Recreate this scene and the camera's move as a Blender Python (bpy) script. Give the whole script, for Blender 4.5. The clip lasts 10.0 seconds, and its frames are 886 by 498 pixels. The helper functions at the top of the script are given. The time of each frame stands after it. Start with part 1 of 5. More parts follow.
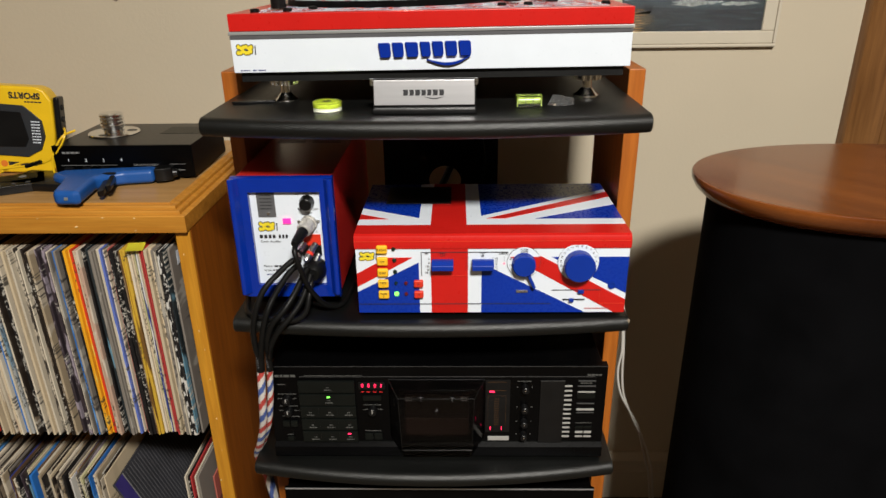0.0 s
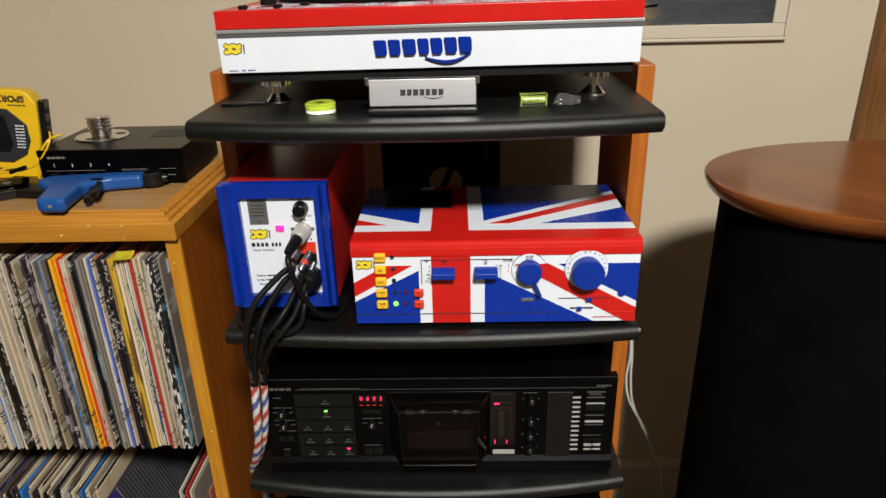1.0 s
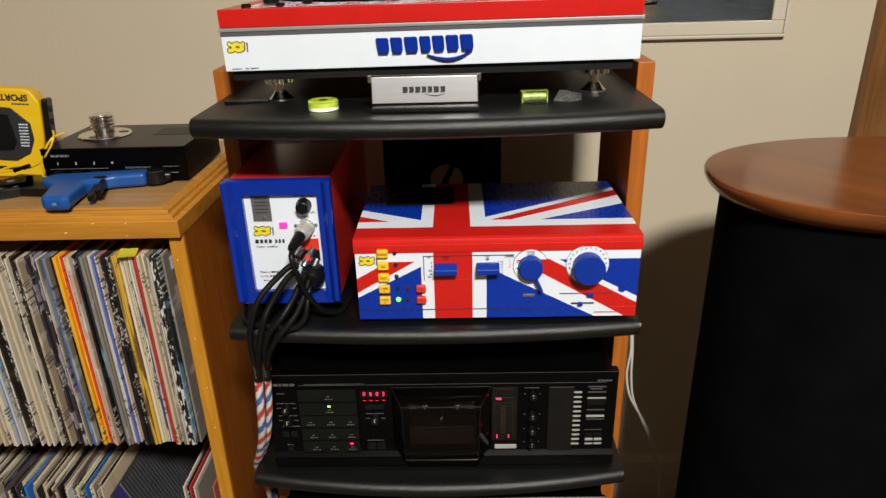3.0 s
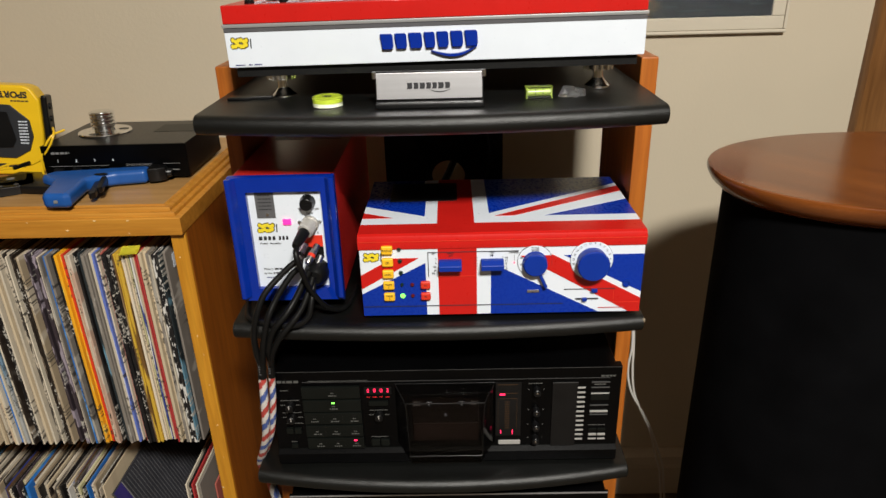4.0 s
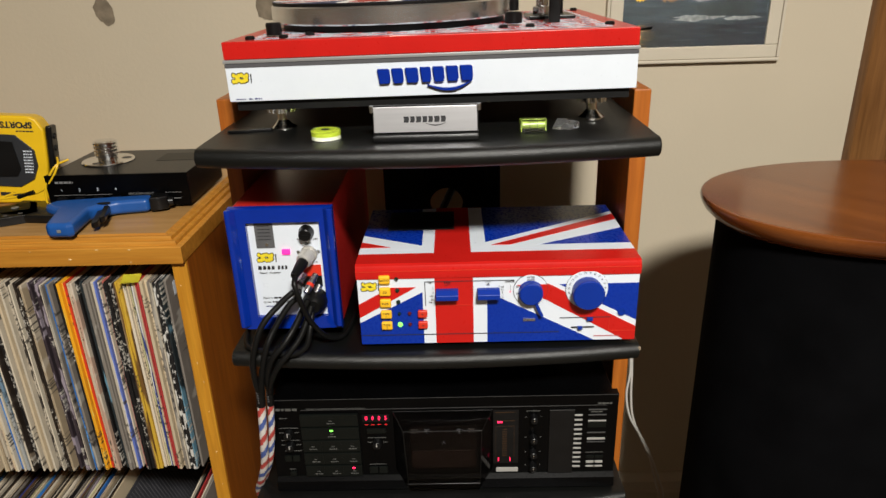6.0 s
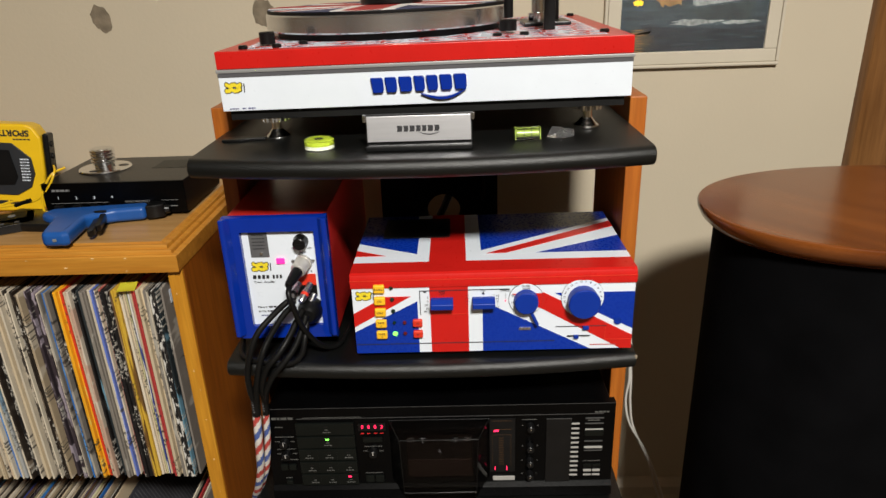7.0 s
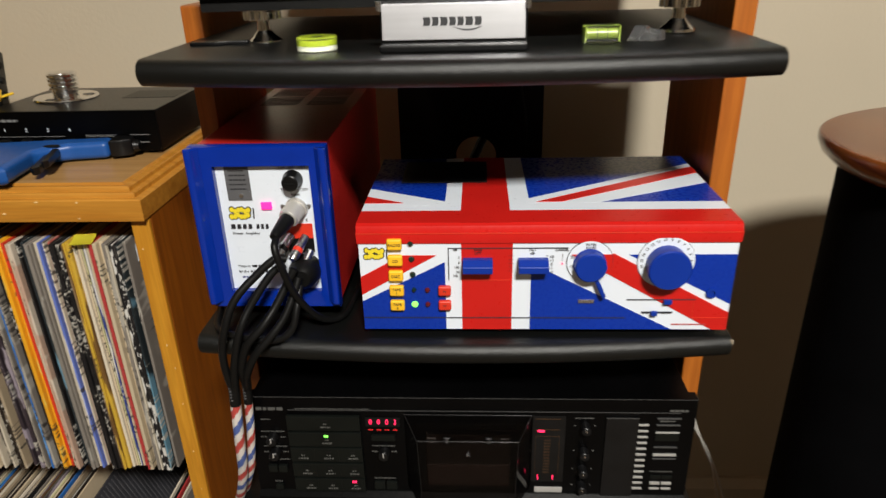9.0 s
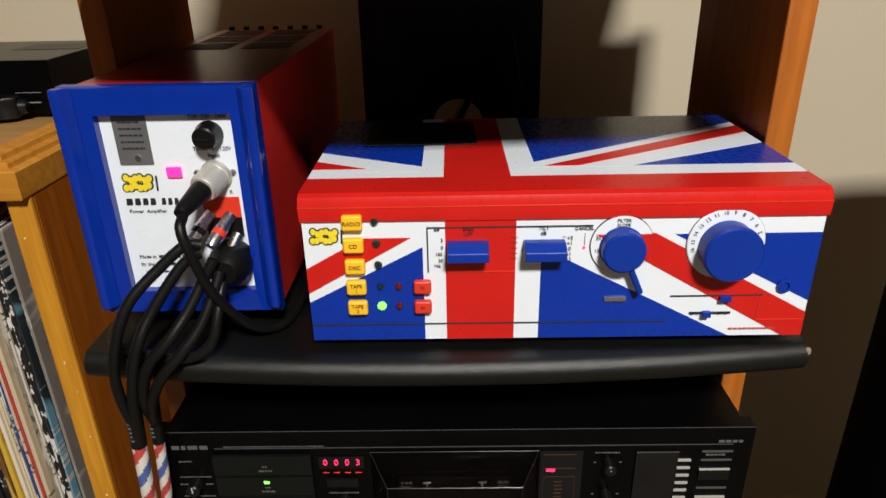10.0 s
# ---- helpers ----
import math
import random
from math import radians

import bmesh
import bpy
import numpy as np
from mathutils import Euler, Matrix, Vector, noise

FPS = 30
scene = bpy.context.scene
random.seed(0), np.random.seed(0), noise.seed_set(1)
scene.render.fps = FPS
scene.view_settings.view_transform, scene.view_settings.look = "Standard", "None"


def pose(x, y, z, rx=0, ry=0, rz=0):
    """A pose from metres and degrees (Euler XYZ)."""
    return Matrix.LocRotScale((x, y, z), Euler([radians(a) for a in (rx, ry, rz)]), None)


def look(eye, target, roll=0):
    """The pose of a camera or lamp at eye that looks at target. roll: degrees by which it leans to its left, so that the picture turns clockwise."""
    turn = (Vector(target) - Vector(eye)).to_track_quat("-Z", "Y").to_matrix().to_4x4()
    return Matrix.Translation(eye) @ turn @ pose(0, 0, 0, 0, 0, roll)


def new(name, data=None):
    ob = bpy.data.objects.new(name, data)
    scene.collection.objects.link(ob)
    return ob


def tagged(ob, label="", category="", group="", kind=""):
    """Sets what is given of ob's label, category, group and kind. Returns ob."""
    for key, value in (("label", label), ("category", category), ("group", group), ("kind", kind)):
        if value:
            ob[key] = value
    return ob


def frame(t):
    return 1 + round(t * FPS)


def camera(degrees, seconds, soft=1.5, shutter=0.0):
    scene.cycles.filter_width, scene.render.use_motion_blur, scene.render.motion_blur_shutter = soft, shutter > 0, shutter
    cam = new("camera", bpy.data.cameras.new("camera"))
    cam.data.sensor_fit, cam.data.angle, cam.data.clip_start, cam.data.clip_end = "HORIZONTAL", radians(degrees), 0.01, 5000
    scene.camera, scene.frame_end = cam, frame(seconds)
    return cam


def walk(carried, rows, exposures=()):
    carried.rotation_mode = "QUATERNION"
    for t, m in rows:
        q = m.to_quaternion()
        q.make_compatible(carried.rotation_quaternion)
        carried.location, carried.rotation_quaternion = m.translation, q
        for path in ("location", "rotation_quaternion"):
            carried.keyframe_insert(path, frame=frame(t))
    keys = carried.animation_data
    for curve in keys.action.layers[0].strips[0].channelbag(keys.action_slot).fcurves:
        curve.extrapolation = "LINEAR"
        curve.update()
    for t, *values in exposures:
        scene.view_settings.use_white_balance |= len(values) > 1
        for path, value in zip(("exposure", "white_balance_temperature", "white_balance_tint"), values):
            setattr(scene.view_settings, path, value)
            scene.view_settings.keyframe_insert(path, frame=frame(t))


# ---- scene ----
cam = camera(66.6, 10.0, shutter=0.3)
PATH = [
    (0, (0.055, -0.01, 1.394), (0.011, 1.829, 0.609), -0.8),
    (0.5, (0.053, 0.02, 1.394), (0.003, 1.86, 0.612), -0.8),
    (1, (0.055, 0.03, 1.39), (0.006, 1.865, 0.596), -1.4),
    (1.5, (0.062, 0.03, 1.389), (0.0, 1.861, 0.587), -2.2),
    (2, (0.064, 0.027, 1.391), (0.001, 1.859, 0.592), -1.8),
    (2.5, (0.06, 0.023, 1.39), (0.004, 1.857, 0.596), -1.6),
    (4, (0.042, 0.023, 1.39), (0.008, 1.852, 0.582), -1.6),
    (4.5, (0.042, 0.021, 1.397), (0.01, 1.859, 0.609), -1.5),
    (5, (0.045, 0.017, 1.401), (0.018, 1.864, 0.635), -1.6),
    (5.5, (0.046, 0.017, 1.404), (0.011, 1.867, 0.646), -1.7),
    (7, (0.06, 0.026, 1.413), (0.007, 1.876, 0.656), -2.1),
    (7.5, (0.065, 0.028, 1.421), (-0.003, 1.88, 0.668), -2.3),
    (8, (0.07, 0.041, 1.418), (0.001, 1.893, 0.668), -2.0),
    (8.5, (0.071, 0.089, 1.375), (-0.042, 1.925, 0.591), -1.3),
    (9, (0.038, 0.19, 1.316), (-0.068, 2.012, 0.496), -1.6),
    (9.5, (0.019, 0.32, 1.27), (0.02, 2.135, 0.431), -1.7),
    (10, (0.028, 0.331, 1.238), (-0.003, 2.156, 0.42), -1.2),
]
walk(cam, [(t, look(eye, target, roll)) for t, eye, target, roll in PATH])

# ---- light ----
FLOOR = 0.27
world = bpy.data.worlds.new("world")
scene.world = world
world.use_nodes = True
world.node_tree.nodes["Background"].inputs[0].default_value = (1.0, 0.78, 0.52, 1)
world.node_tree.nodes["Background"].inputs[1].default_value = 0.004
lamp = new("ceiling_light_source", bpy.data.lights.new("ceiling_light_source", "AREA"))
lamp.data.shape, lamp.data.size, lamp.data.size_y = "RECTANGLE", 0.32, 0.30
lamp.data.energy, lamp.data.color = 112.0, (1.0, 0.963, 0.888)
lamp.location = (0.37, -0.88, 2.54)
scene.view_settings.exposure = 0.0


# ---- materials ----
def material(name, color, rough=0.5, metal=0.0, vary=0.12, scale=30.0, bump=0.0, bump_scale=400.0, stretch=(1, 1, 1),
             coat=0.0, second=None, spec=0.5):
    """Paint, plastic, metal, cloth: two scales of variation in colour and gloss, and a fine relief."""
    m = bpy.data.materials.new(name)
    m.use_nodes = True
    t, n, k = m.node_tree, m.node_tree.nodes, m.node_tree.links
    b = n["Principled BSDF"]
    b.inputs["Metallic"].default_value = metal
    b.inputs["Coat Weight"].default_value = coat
    b.inputs["Specular IOR Level"].default_value = spec
    co, mp = n.new("ShaderNodeTexCoord"), n.new("ShaderNodeMapping")
    mp.inputs["Scale"].default_value = stretch
    k.new(co.outputs["Object"], mp.inputs["Vector"])
    big, fine = n.new("ShaderNodeTexNoise"), n.new("ShaderNodeTexNoise")
    big.inputs["Scale"].default_value, big.inputs["Detail"].default_value = scale, 5
    fine.inputs["Scale"].default_value, fine.inputs["Detail"].default_value = bump_scale, 2
    k.new(mp.outputs[0], big.inputs["Vector"])
    k.new(mp.outputs[0], fine.inputs["Vector"])
    mix = n.new("ShaderNodeMix")
    mix.data_type = "RGBA"
    dark = second or tuple(c * (1 - vary) for c in color)
    lite = color if second else tuple(min(1, c * (1 + vary)) for c in color)
    mix.inputs["A"].default_value, mix.inputs["B"].default_value = (*dark, 1), (*lite, 1)
    ramp = n.new("ShaderNodeMapRange")
    ramp.inputs["From Min"].default_value, ramp.inputs["From Max"].default_value = 0.3, 0.7
    k.new(big.outputs["Fac"], ramp.inputs["Value"])
    k.new(ramp.outputs[0], mix.inputs["Factor"])
    k.new(mix.outputs["Result"], b.inputs["Base Color"])
    gl = n.new("ShaderNodeMapRange")
    gl.inputs["To Min"].default_value, gl.inputs["To Max"].default_value = max(0.02, rough - 0.07), min(1, rough + 0.07)
    k.new(fine.outputs["Fac"], gl.inputs["Value"])
    k.new(gl.outputs[0], b.inputs["Roughness"])
    if bump:
        bp = n.new("ShaderNodeBump")
        bp.inputs["Strength"].default_value, bp.inputs["Distance"].default_value = bump, 0.001
        k.new(fine.outputs["Fac"], bp.inputs["Height"])
        k.new(bp.outputs[0], b.inputs["Normal"])
    return m


def wood(name, dark, light, along="z", rough=0.42, coat=0.08, rings=1.0, slant=0.0):
    """Grain: noise drawn out along one axis, with finer pores over it."""
    m = bpy.data.materials.new(name)
    m.use_nodes = True
    n, k = m.node_tree.nodes, m.node_tree.links
    b = n["Principled BSDF"]
    b.inputs["Roughness"].default_value, b.inputs["Coat Weight"].default_value = rough, coat
    b.inputs["Coat Roughness"].default_value = 0.15
    co, mp = n.new("ShaderNodeTexCoord"), n.new("ShaderNodeMapping")
    mp.inputs["Scale"].default_value = {"x": (0.06, 1, 1), "y": (1, 0.06, 1), "z": (1, 1, 0.06)}[along]
    spin = n.new("ShaderNodeMapping")
    spin.inputs["Rotation"].default_value = (0, 0, radians(slant))
    k.new(co.outputs["Object"], spin.inputs["Vector"])
    k.new(spin.outputs[0], mp.inputs["Vector"])
    grain, pores = n.new("ShaderNodeTexNoise"), n.new("ShaderNodeTexNoise")
    grain.inputs["Scale"].default_value, grain.inputs["Detail"].default_value = 110 * rings, 6
    grain.inputs["Distortion"].default_value = 0.25
    pores.inputs["Scale"].default_value, pores.inputs["Detail"].default_value = 420, 3
    for q in (grain, pores):
        k.new(mp.outputs[0], q.inputs["Vector"])
    ramp = n.new("ShaderNodeValToRGB")
    ramp.color_ramp.elements[0].position, ramp.color_ramp.elements[1].position = 0.32, 0.68
    ramp.color_ramp.elements[0].color, ramp.color_ramp.elements[1].color = (*dark, 1), (*light, 1)
    k.new(grain.outputs["Fac"], ramp.inputs[0])
    mul = n.new("ShaderNodeMix")
    mul.data_type, mul.blend_type = "RGBA", "MULTIPLY"
    mul.inputs["Factor"].default_value = 0.35
    k.new(ramp.outputs[0], mul.inputs["A"])
    k.new(pores.outputs["Fac"], mul.inputs["B"])
    k.new(mul.outputs["Result"], b.inputs["Base Color"])
    bp = n.new("ShaderNodeBump")
    bp.inputs["Strength"].default_value, bp.inputs["Distance"].default_value = 0.12, 0.0006
    k.new(pores.outputs["Fac"], bp.inputs["Height"])
    k.new(bp.outputs[0], b.inputs["Normal"])
    return m


def clear(name, color, rough=0.03, ior=1.45):
    m = bpy.data.materials.new(name)
    m.use_nodes = True
    b = m.node_tree.nodes["Principled BSDF"]
    b.inputs["Base Color"].default_value = (*color, 1)
    b.inputs["Transmission Weight"].default_value = 1
    b.inputs["Roughness"].default_value, b.inputs["IOR"].default_value = rough, ior
    return m


def glow(name, color, strength):
    m = bpy.data.materials.new(name)
    m.use_nodes = True
    b = m.node_tree.nodes["Principled BSDF"]
    b.inputs["Base Color"].default_value = (*[c * 0.3 for c in color], 1)
    b.inputs["Emission Color"].default_value = (*color, 1)
    b.inputs["Emission Strength"].default_value = strength
    return m


WHITE = material("white_vinyl", (0.71, 0.76, 0.83), 0.30, vary=0.02, bump=0.05, bump_scale=250)
RED = material("red_vinyl", (0.52, 0.012, 0.009), 0.30, vary=0.05, bump=0.05, bump_scale=250, spec=0.35)
BLUE = material("blue_vinyl", (0.003, 0.028, 0.30), 0.28, vary=0.05, bump=0.05, bump_scale=250, spec=0.3)
NAVY = material("navy_print", (0.02, 0.03, 0.10), 0.6, vary=0.2)
FELT_RED = material("red_felt", (0.36, 0.03, 0.025), 0.85, vary=0.15, bump=0.4, bump_scale=900)
FELT_WHITE = material("white_felt", (0.72, 0.70, 0.68), 0.85, vary=0.06, bump=0.4, bump_scale=900)
BLUE_GLOSS = material("blue_enamel", (0.0025, 0.024, 0.27), 0.14, vary=0.05, scale=60, coat=0.3, spec=0.3)
BRIGHT = material("bright_satin_button", (0.50, 0.49, 0.47), 0.30, 0.35, 0.05)
BLUE_KNOB = material("blue_knob", (0.003, 0.028, 0.27), 0.40, vary=0.05, bump=0.1, spec=0.3)
BLUE_PLASTIC = material("blue_plastic", (0.012, 0.085, 0.33), 0.38, vary=0.08, bump=0.15)
RED_PAINT = material("red_metal_paint", (0.50, 0.018, 0.014), 0.30, vary=0.07, scale=18, bump=0.08, bump_scale=350)
BLACK = material("black_plastic", (0.0048, 0.0048, 0.0052), 0.32, vary=0.3, bump=0.1, spec=0.35)
BLACK_MATT = material("matt_black", (0.004, 0.004, 0.004), 0.6, vary=0.3, bump=0.2, spec=0.25)
# Deck black, key grey and print darkened to carry shade over the deck.
DECK_BLACK = material("black_enamel", (0.0014, 0.0014, 0.0016), 0.30, vary=0.3, scale=12, bump=0.06, spec=0.12)
KEY_GREY = material("dark_grey_key", (0.0046, 0.0056, 0.0048), 0.38, vary=0.15, spec=0.22)
DECK_INK = material("dim_grey_print", (0.085, 0.085, 0.080), 0.5, vary=0.2)
SHELF_BLACK = material("black_textured_laminate", (0.0026, 0.0029, 0.0026), 0.40, vary=0.25, scale=9, bump=0.32, bump_scale=1600, spec=0.5)
CLOTH = material("black_grille_cloth", (0.0024, 0.0024, 0.0028), 0.9, vary=0.35, scale=14, bump=0.6, bump_scale=1400, spec=0.03)
RUBBER = material("black_rubber", (0.004, 0.004, 0.004), 0.42, vary=0.2, bump=0.1, spec=0.28)
STEEL = material("brushed_steel", (0.62, 0.62, 0.62), 0.28, 1.0, 0.06, 40, 0.1, 500, (1, 1, 8))
ALU = material("turned_aluminium", (0.72, 0.72, 0.73), 0.24, 0.95, 0.04, 6, 0.0, 300, (1, 1, 30))
STRIP = material("grey_metal_strip", (0.34, 0.34, 0.34), 0.42, 0.4, 0.05, 8)
PLATE = material("satin_aluminium_plate", (0.60, 0.60, 0.62), 0.36, 0.72, 0.05, 8, 0.06, 300, (1, 30, 30))
CHROME = material("chrome", (0.82, 0.82, 0.82), 0.16, 1.0, 0.03)
SATIN = material("satin_nickel", (0.66, 0.64, 0.60), 0.45, 0.6, 0.06)
DULL_LIME = material("dull_lime_fluid", (0.24, 0.32, 0.05), 0.25, vary=0.1, coat=0.3)
SILVER = material("silver_print", (0.10, 0.10, 0.10), 0.4, 0.5, 0.05)
GREY_STRIPE = material("grey_stripe", (0.12, 0.12, 0.13), 0.35, 0.3, 0.08)
INK = material("black_ink", (0.015, 0.015, 0.018), 0.5, vary=0.1)
INK_BLUE = material("blue_ink", (0.03, 0.04, 0.16), 0.5, vary=0.1)
INK_RED = material("red_ink", (0.45, 0.06, 0.06), 0.5, vary=0.1)
INK_GREY = material("grey_ink", (0.20, 0.20, 0.20), 0.5, vary=0.1)
YELLOW = material("yellow_plastic", (0.80, 0.50, 0.012), 0.33, vary=0.05, bump=0.06)
YELLOW_KEY = material("yellow_key", (0.85, 0.48, 0.02), 0.35, vary=0.06)
YELLOW_NOTE = material("yellow_paper", (0.93, 0.86, 0.06), 0.7, vary=0.05)
STICKER = material("yellow_sticker", (0.78, 0.62, 0.03), 0.4, vary=0.08)
RED_KEY = material("red_key", (0.62, 0.035, 0.015), 0.35, vary=0.06)
LED_GREEN_OFF = material("dark_green_lens", (0.006, 0.022, 0.014), 0.12, vary=0.1, coat=0.5)
LED_RED_OFF = material("dark_red_lens", (0.10, 0.008, 0.008), 0.12, vary=0.1, coat=0.5)
LED_GREEN = glow("green_led", (0.22, 1.0, 0.10), 2.2)
LED_RED = glow("red_led", (1.0, 0.02, 0.09), 2.6)
LED_PINK = glow("pink_neon", (1.0, 0.03, 0.30), 1.6)
LED_DIM = glow("dim_red_led", (1.0, 0.03, 0.03), 0.8)
GREY_LABEL = material("grey_label", (0.10, 0.10, 0.105), 0.45, vary=0.08)
SMOKED = clear("smoked_acrylic", (0.14, 0.125, 0.12), 0.04, 1.20)
ACRYLIC = clear("clear_acrylic", (0.95, 0.97, 0.95))
QUARTZ = clear("quartz", (0.78, 0.79, 0.80), 0.02, 1.45)
QUARTZ.node_tree.nodes["Principled BSDF"].inputs["Transmission Weight"].default_value = 0.93
LIME = material("lime_fluid", (0.42, 0.52, 0.04), 0.25, vary=0.06, coat=0.3)
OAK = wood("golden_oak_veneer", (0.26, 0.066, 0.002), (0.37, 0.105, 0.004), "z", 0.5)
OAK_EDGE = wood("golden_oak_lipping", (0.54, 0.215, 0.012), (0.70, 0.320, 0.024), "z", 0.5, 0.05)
OAK_X = wood("golden_oak_crosswise", (0.50, 0.195, 0.017), (0.65, 0.290, 0.034), "x", 0.5, 0.05)
# Paler, greyer copy of the oak: sheen on the top put into colour.
OAK_TOP = wood("oak_top_painted_sheen", (0.44, 0.235, 0.075), (0.56, 0.320, 0.120), "x", 0.42, 0.10)
CHERRY = wood("orange_cherry", (0.40, 0.105, 0.009), (0.54, 0.160, 0.017), "z", 0.45, 0.05)
MAHOGANY = wood("red_mahogany", (0.135, 0.034, 0.0062), (0.220, 0.062, 0.011), "x", 0.22, 0.22, 0.22, 52)
MAHOGANY.node_tree.nodes["Mapping"].inputs["Rotation"].default_value = (0, 0, radians(-24))
DOOR_WOOD = wood("brown_door_wood", (0.17, 0.068, 0.016), (0.28, 0.122, 0.034), "z", 0.45)
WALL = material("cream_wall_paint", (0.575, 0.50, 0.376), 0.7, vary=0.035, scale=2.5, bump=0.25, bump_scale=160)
# Unseen walls and ceiling: dim, warm colours set the bounce light in shadows.
WALL_BOUNCE = material("dim_beige_wall_paint", (0.27, 0.205, 0.125), 0.8, vary=0.05, scale=2.5, bump=0.25, bump_scale=160)
CEILING = material("ceiling_bounce_tone", (0.50, 0.45, 0.37), 0.9, vary=0.03, scale=3, bump=0.3, bump_scale=90)
TRIM = material("cream_gloss_trim", (0.62, 0.55, 0.44), 0.4, vary=0.03, scale=6, bump=0.05)
CARPET = material("beige_carpet", (0.11, 0.085, 0.06), 0.95, vary=0.2, scale=60, bump=0.8, bump_scale=700)
PLASTER = material("bare_plaster", (0.21, 0.17, 0.12), 0.9, vary=0.25, scale=60, bump=0.4, bump_scale=300)
MATBOARD = material("cream_frame_paint", (0.60, 0.54, 0.43), 0.5, vary=0.03, scale=15, bump=0.08)
CABLE_WHITE = material("white_cable", (0.62, 0.60, 0.55), 0.35, vary=0.04)
SLEEVE_RED = material("red_braid", (0.42, 0.05, 0.04), 0.7, vary=0.2, bump=0.5, bump_scale=900)
SLEEVE_BLUE = material("blue_braid", (0.06, 0.10, 0.30), 0.7, vary=0.2, bump=0.5, bump_scale=900)
SLEEVE_WHITE = material("white_braid", (0.62, 0.58, 0.54), 0.7, vary=0.1, bump=0.5, bump_scale=900)


# ---- mesh helpers ----
def box(x0, x1, y0, y1, z0, z1, r=0.0, seg=2, bm=None):
    bm = bm or bmesh.new()
    c = bmesh.ops.create_cube(bm, size=1.0)["verts"]
    for v in c:
        v.co = Vector(((x0 + x1) / 2 + v.co.x * (x1 - x0), (y0 + y1) / 2 + v.co.y * (y1 - y0), (z0 + z1) / 2 + v.co.z * (z1 - z0)))
    if r:
        es = list({e for v in c for e in v.link_edges})
        bmesh.ops.bevel(bm, geom=es, offset=r, segments=seg, affect="EDGES", profile=0.5)
    return bm


def put3(axis, u, v, w):
    return {"x": (w, u, v), "y": (u, w, v), "z": (u, v, w)}[axis]


def prism(poly, axis, a, b, r=0.0, bm=None, seg=2):
    """A polygon drawn across an axis and pulled from a to b along it."""
    bm = bm or bmesh.new()
    lo = [bm.verts.new(put3(axis, u, v, a)) for u, v in poly]
    hi = [bm.verts.new(put3(axis, u, v, b)) for u, v in poly]
    fs = [bm.faces.new(lo), bm.faces.new(hi)]
    n = len(poly)
    for i in range(n):
        fs.append(bm.faces.new((lo[i], lo[(i + 1) % n], hi[(i + 1) % n], hi[i])))
    bmesh.ops.recalc_face_normals(bm, faces=fs)
    if r:
        bmesh.ops.bevel(bm, geom=list({e for f in fs for e in f.edges}), offset=r, segments=seg, affect="EDGES", profile=0.5)
    return bm


def lathe(profile, at=(0, 0, 0), axis="z", seg=32, bm=None):
    """A profile of (radius, height) turned about an axis through at; y points towards the viewer's side for axis 'y'."""
    bm = bm or bmesh.new()
    rows = []
    for rad, h in profile:
        row = []
        for i in range(seg):
            a = 2 * math.pi * i / seg
            c, s = rad * math.cos(a), rad * math.sin(a)
            p = {"z": (c, s, h), "y": (c, -h, s), "x": (h, c, s)}[axis]
            row.append(bm.verts.new(Vector(at) + Vector(p)))
        rows.append(row)
    fs = []
    for r0, r1 in zip(rows, rows[1:]):
        for i in range(seg):
            fs.append(bm.faces.new((r0[i], r0[(i + 1) % seg], r1[(i + 1) % seg], r1[i])))
    fs += [bm.faces.new(rows[0]), bm.faces.new(rows[-1])]
    bmesh.ops.recalc_face_normals(bm, faces=fs)
    return bm


def spline(pts, steps=8):
    p = [Vector(q) for q in pts]
    p = [2 * p[0] - p[1]] + p + [2 * p[-1] - p[-2]]
    out = []
    for i in range(1, len(p) - 2):
        for j in range(steps):
            t = j / steps
            out.append(0.5 * (2 * p[i] + (p[i + 1] - p[i - 1]) * t + (2 * p[i - 1] - 5 * p[i] + 4 * p[i + 1] - p[i + 2]) * t * t
                              + (3 * p[i] - p[i - 1] - 3 * p[i + 1] + p[i + 2]) * t ** 3))
    return out + [p[-2]]


def tube(pts, r, seg=10, steps=8, bm=None, twist=0):
    bm = bm or bmesh.new()
    q = spline(pts, steps)
    rows, up = [], Vector((0.3, 1, 0.2)).normalized()
    for i, c in enumerate(q):
        d = (q[min(i + 1, len(q) - 1)] - q[max(i - 1, 0)]).normalized()
        a = d.cross(up).normalized()
        up = a.cross(d).normalized()
        rows.append([bm.verts.new(c + r * (a * math.cos(2 * math.pi * j / seg) + up * math.sin(2 * math.pi * j / seg))) for j in range(seg)])
    for i, (r0, r1) in enumerate(zip(rows, rows[1:])):
        for j in range(seg):
            f = bm.faces.new((r0[j], r0[(j + 1) % seg], r1[(j + 1) % seg], r1[j]))
            if twist:
                f.material_index = [0, 1, 0, 2][int((i * twist + j * 4 / seg)) % 4]
    bm.faces.new(rows[0]), bm.faces.new(rows[-1])
    bmesh.ops.recalc_face_normals(bm, faces=bm.faces[:])
    return bm


def clip_to(poly, region):
    """Cuts a polygon to a convex region that runs counter-clockwise."""
    out = list(poly)
    for i in range(len(region)):
        (ax, ay), (bx, by) = region[i], region[(i + 1) % len(region)]
        side = [(bx - ax) * (y - ay) - (by - ay) * (x - ax) for x, y in out]
        cut = []
        for j in range(len(out)):
            p, q, s, t = out[j], out[(j + 1) % len(out)], side[j], side[(j + 1) % len(out)]
            if s >= 0:
                cut.append(p)
            if s * t < 0:
                f = s / (s - t)
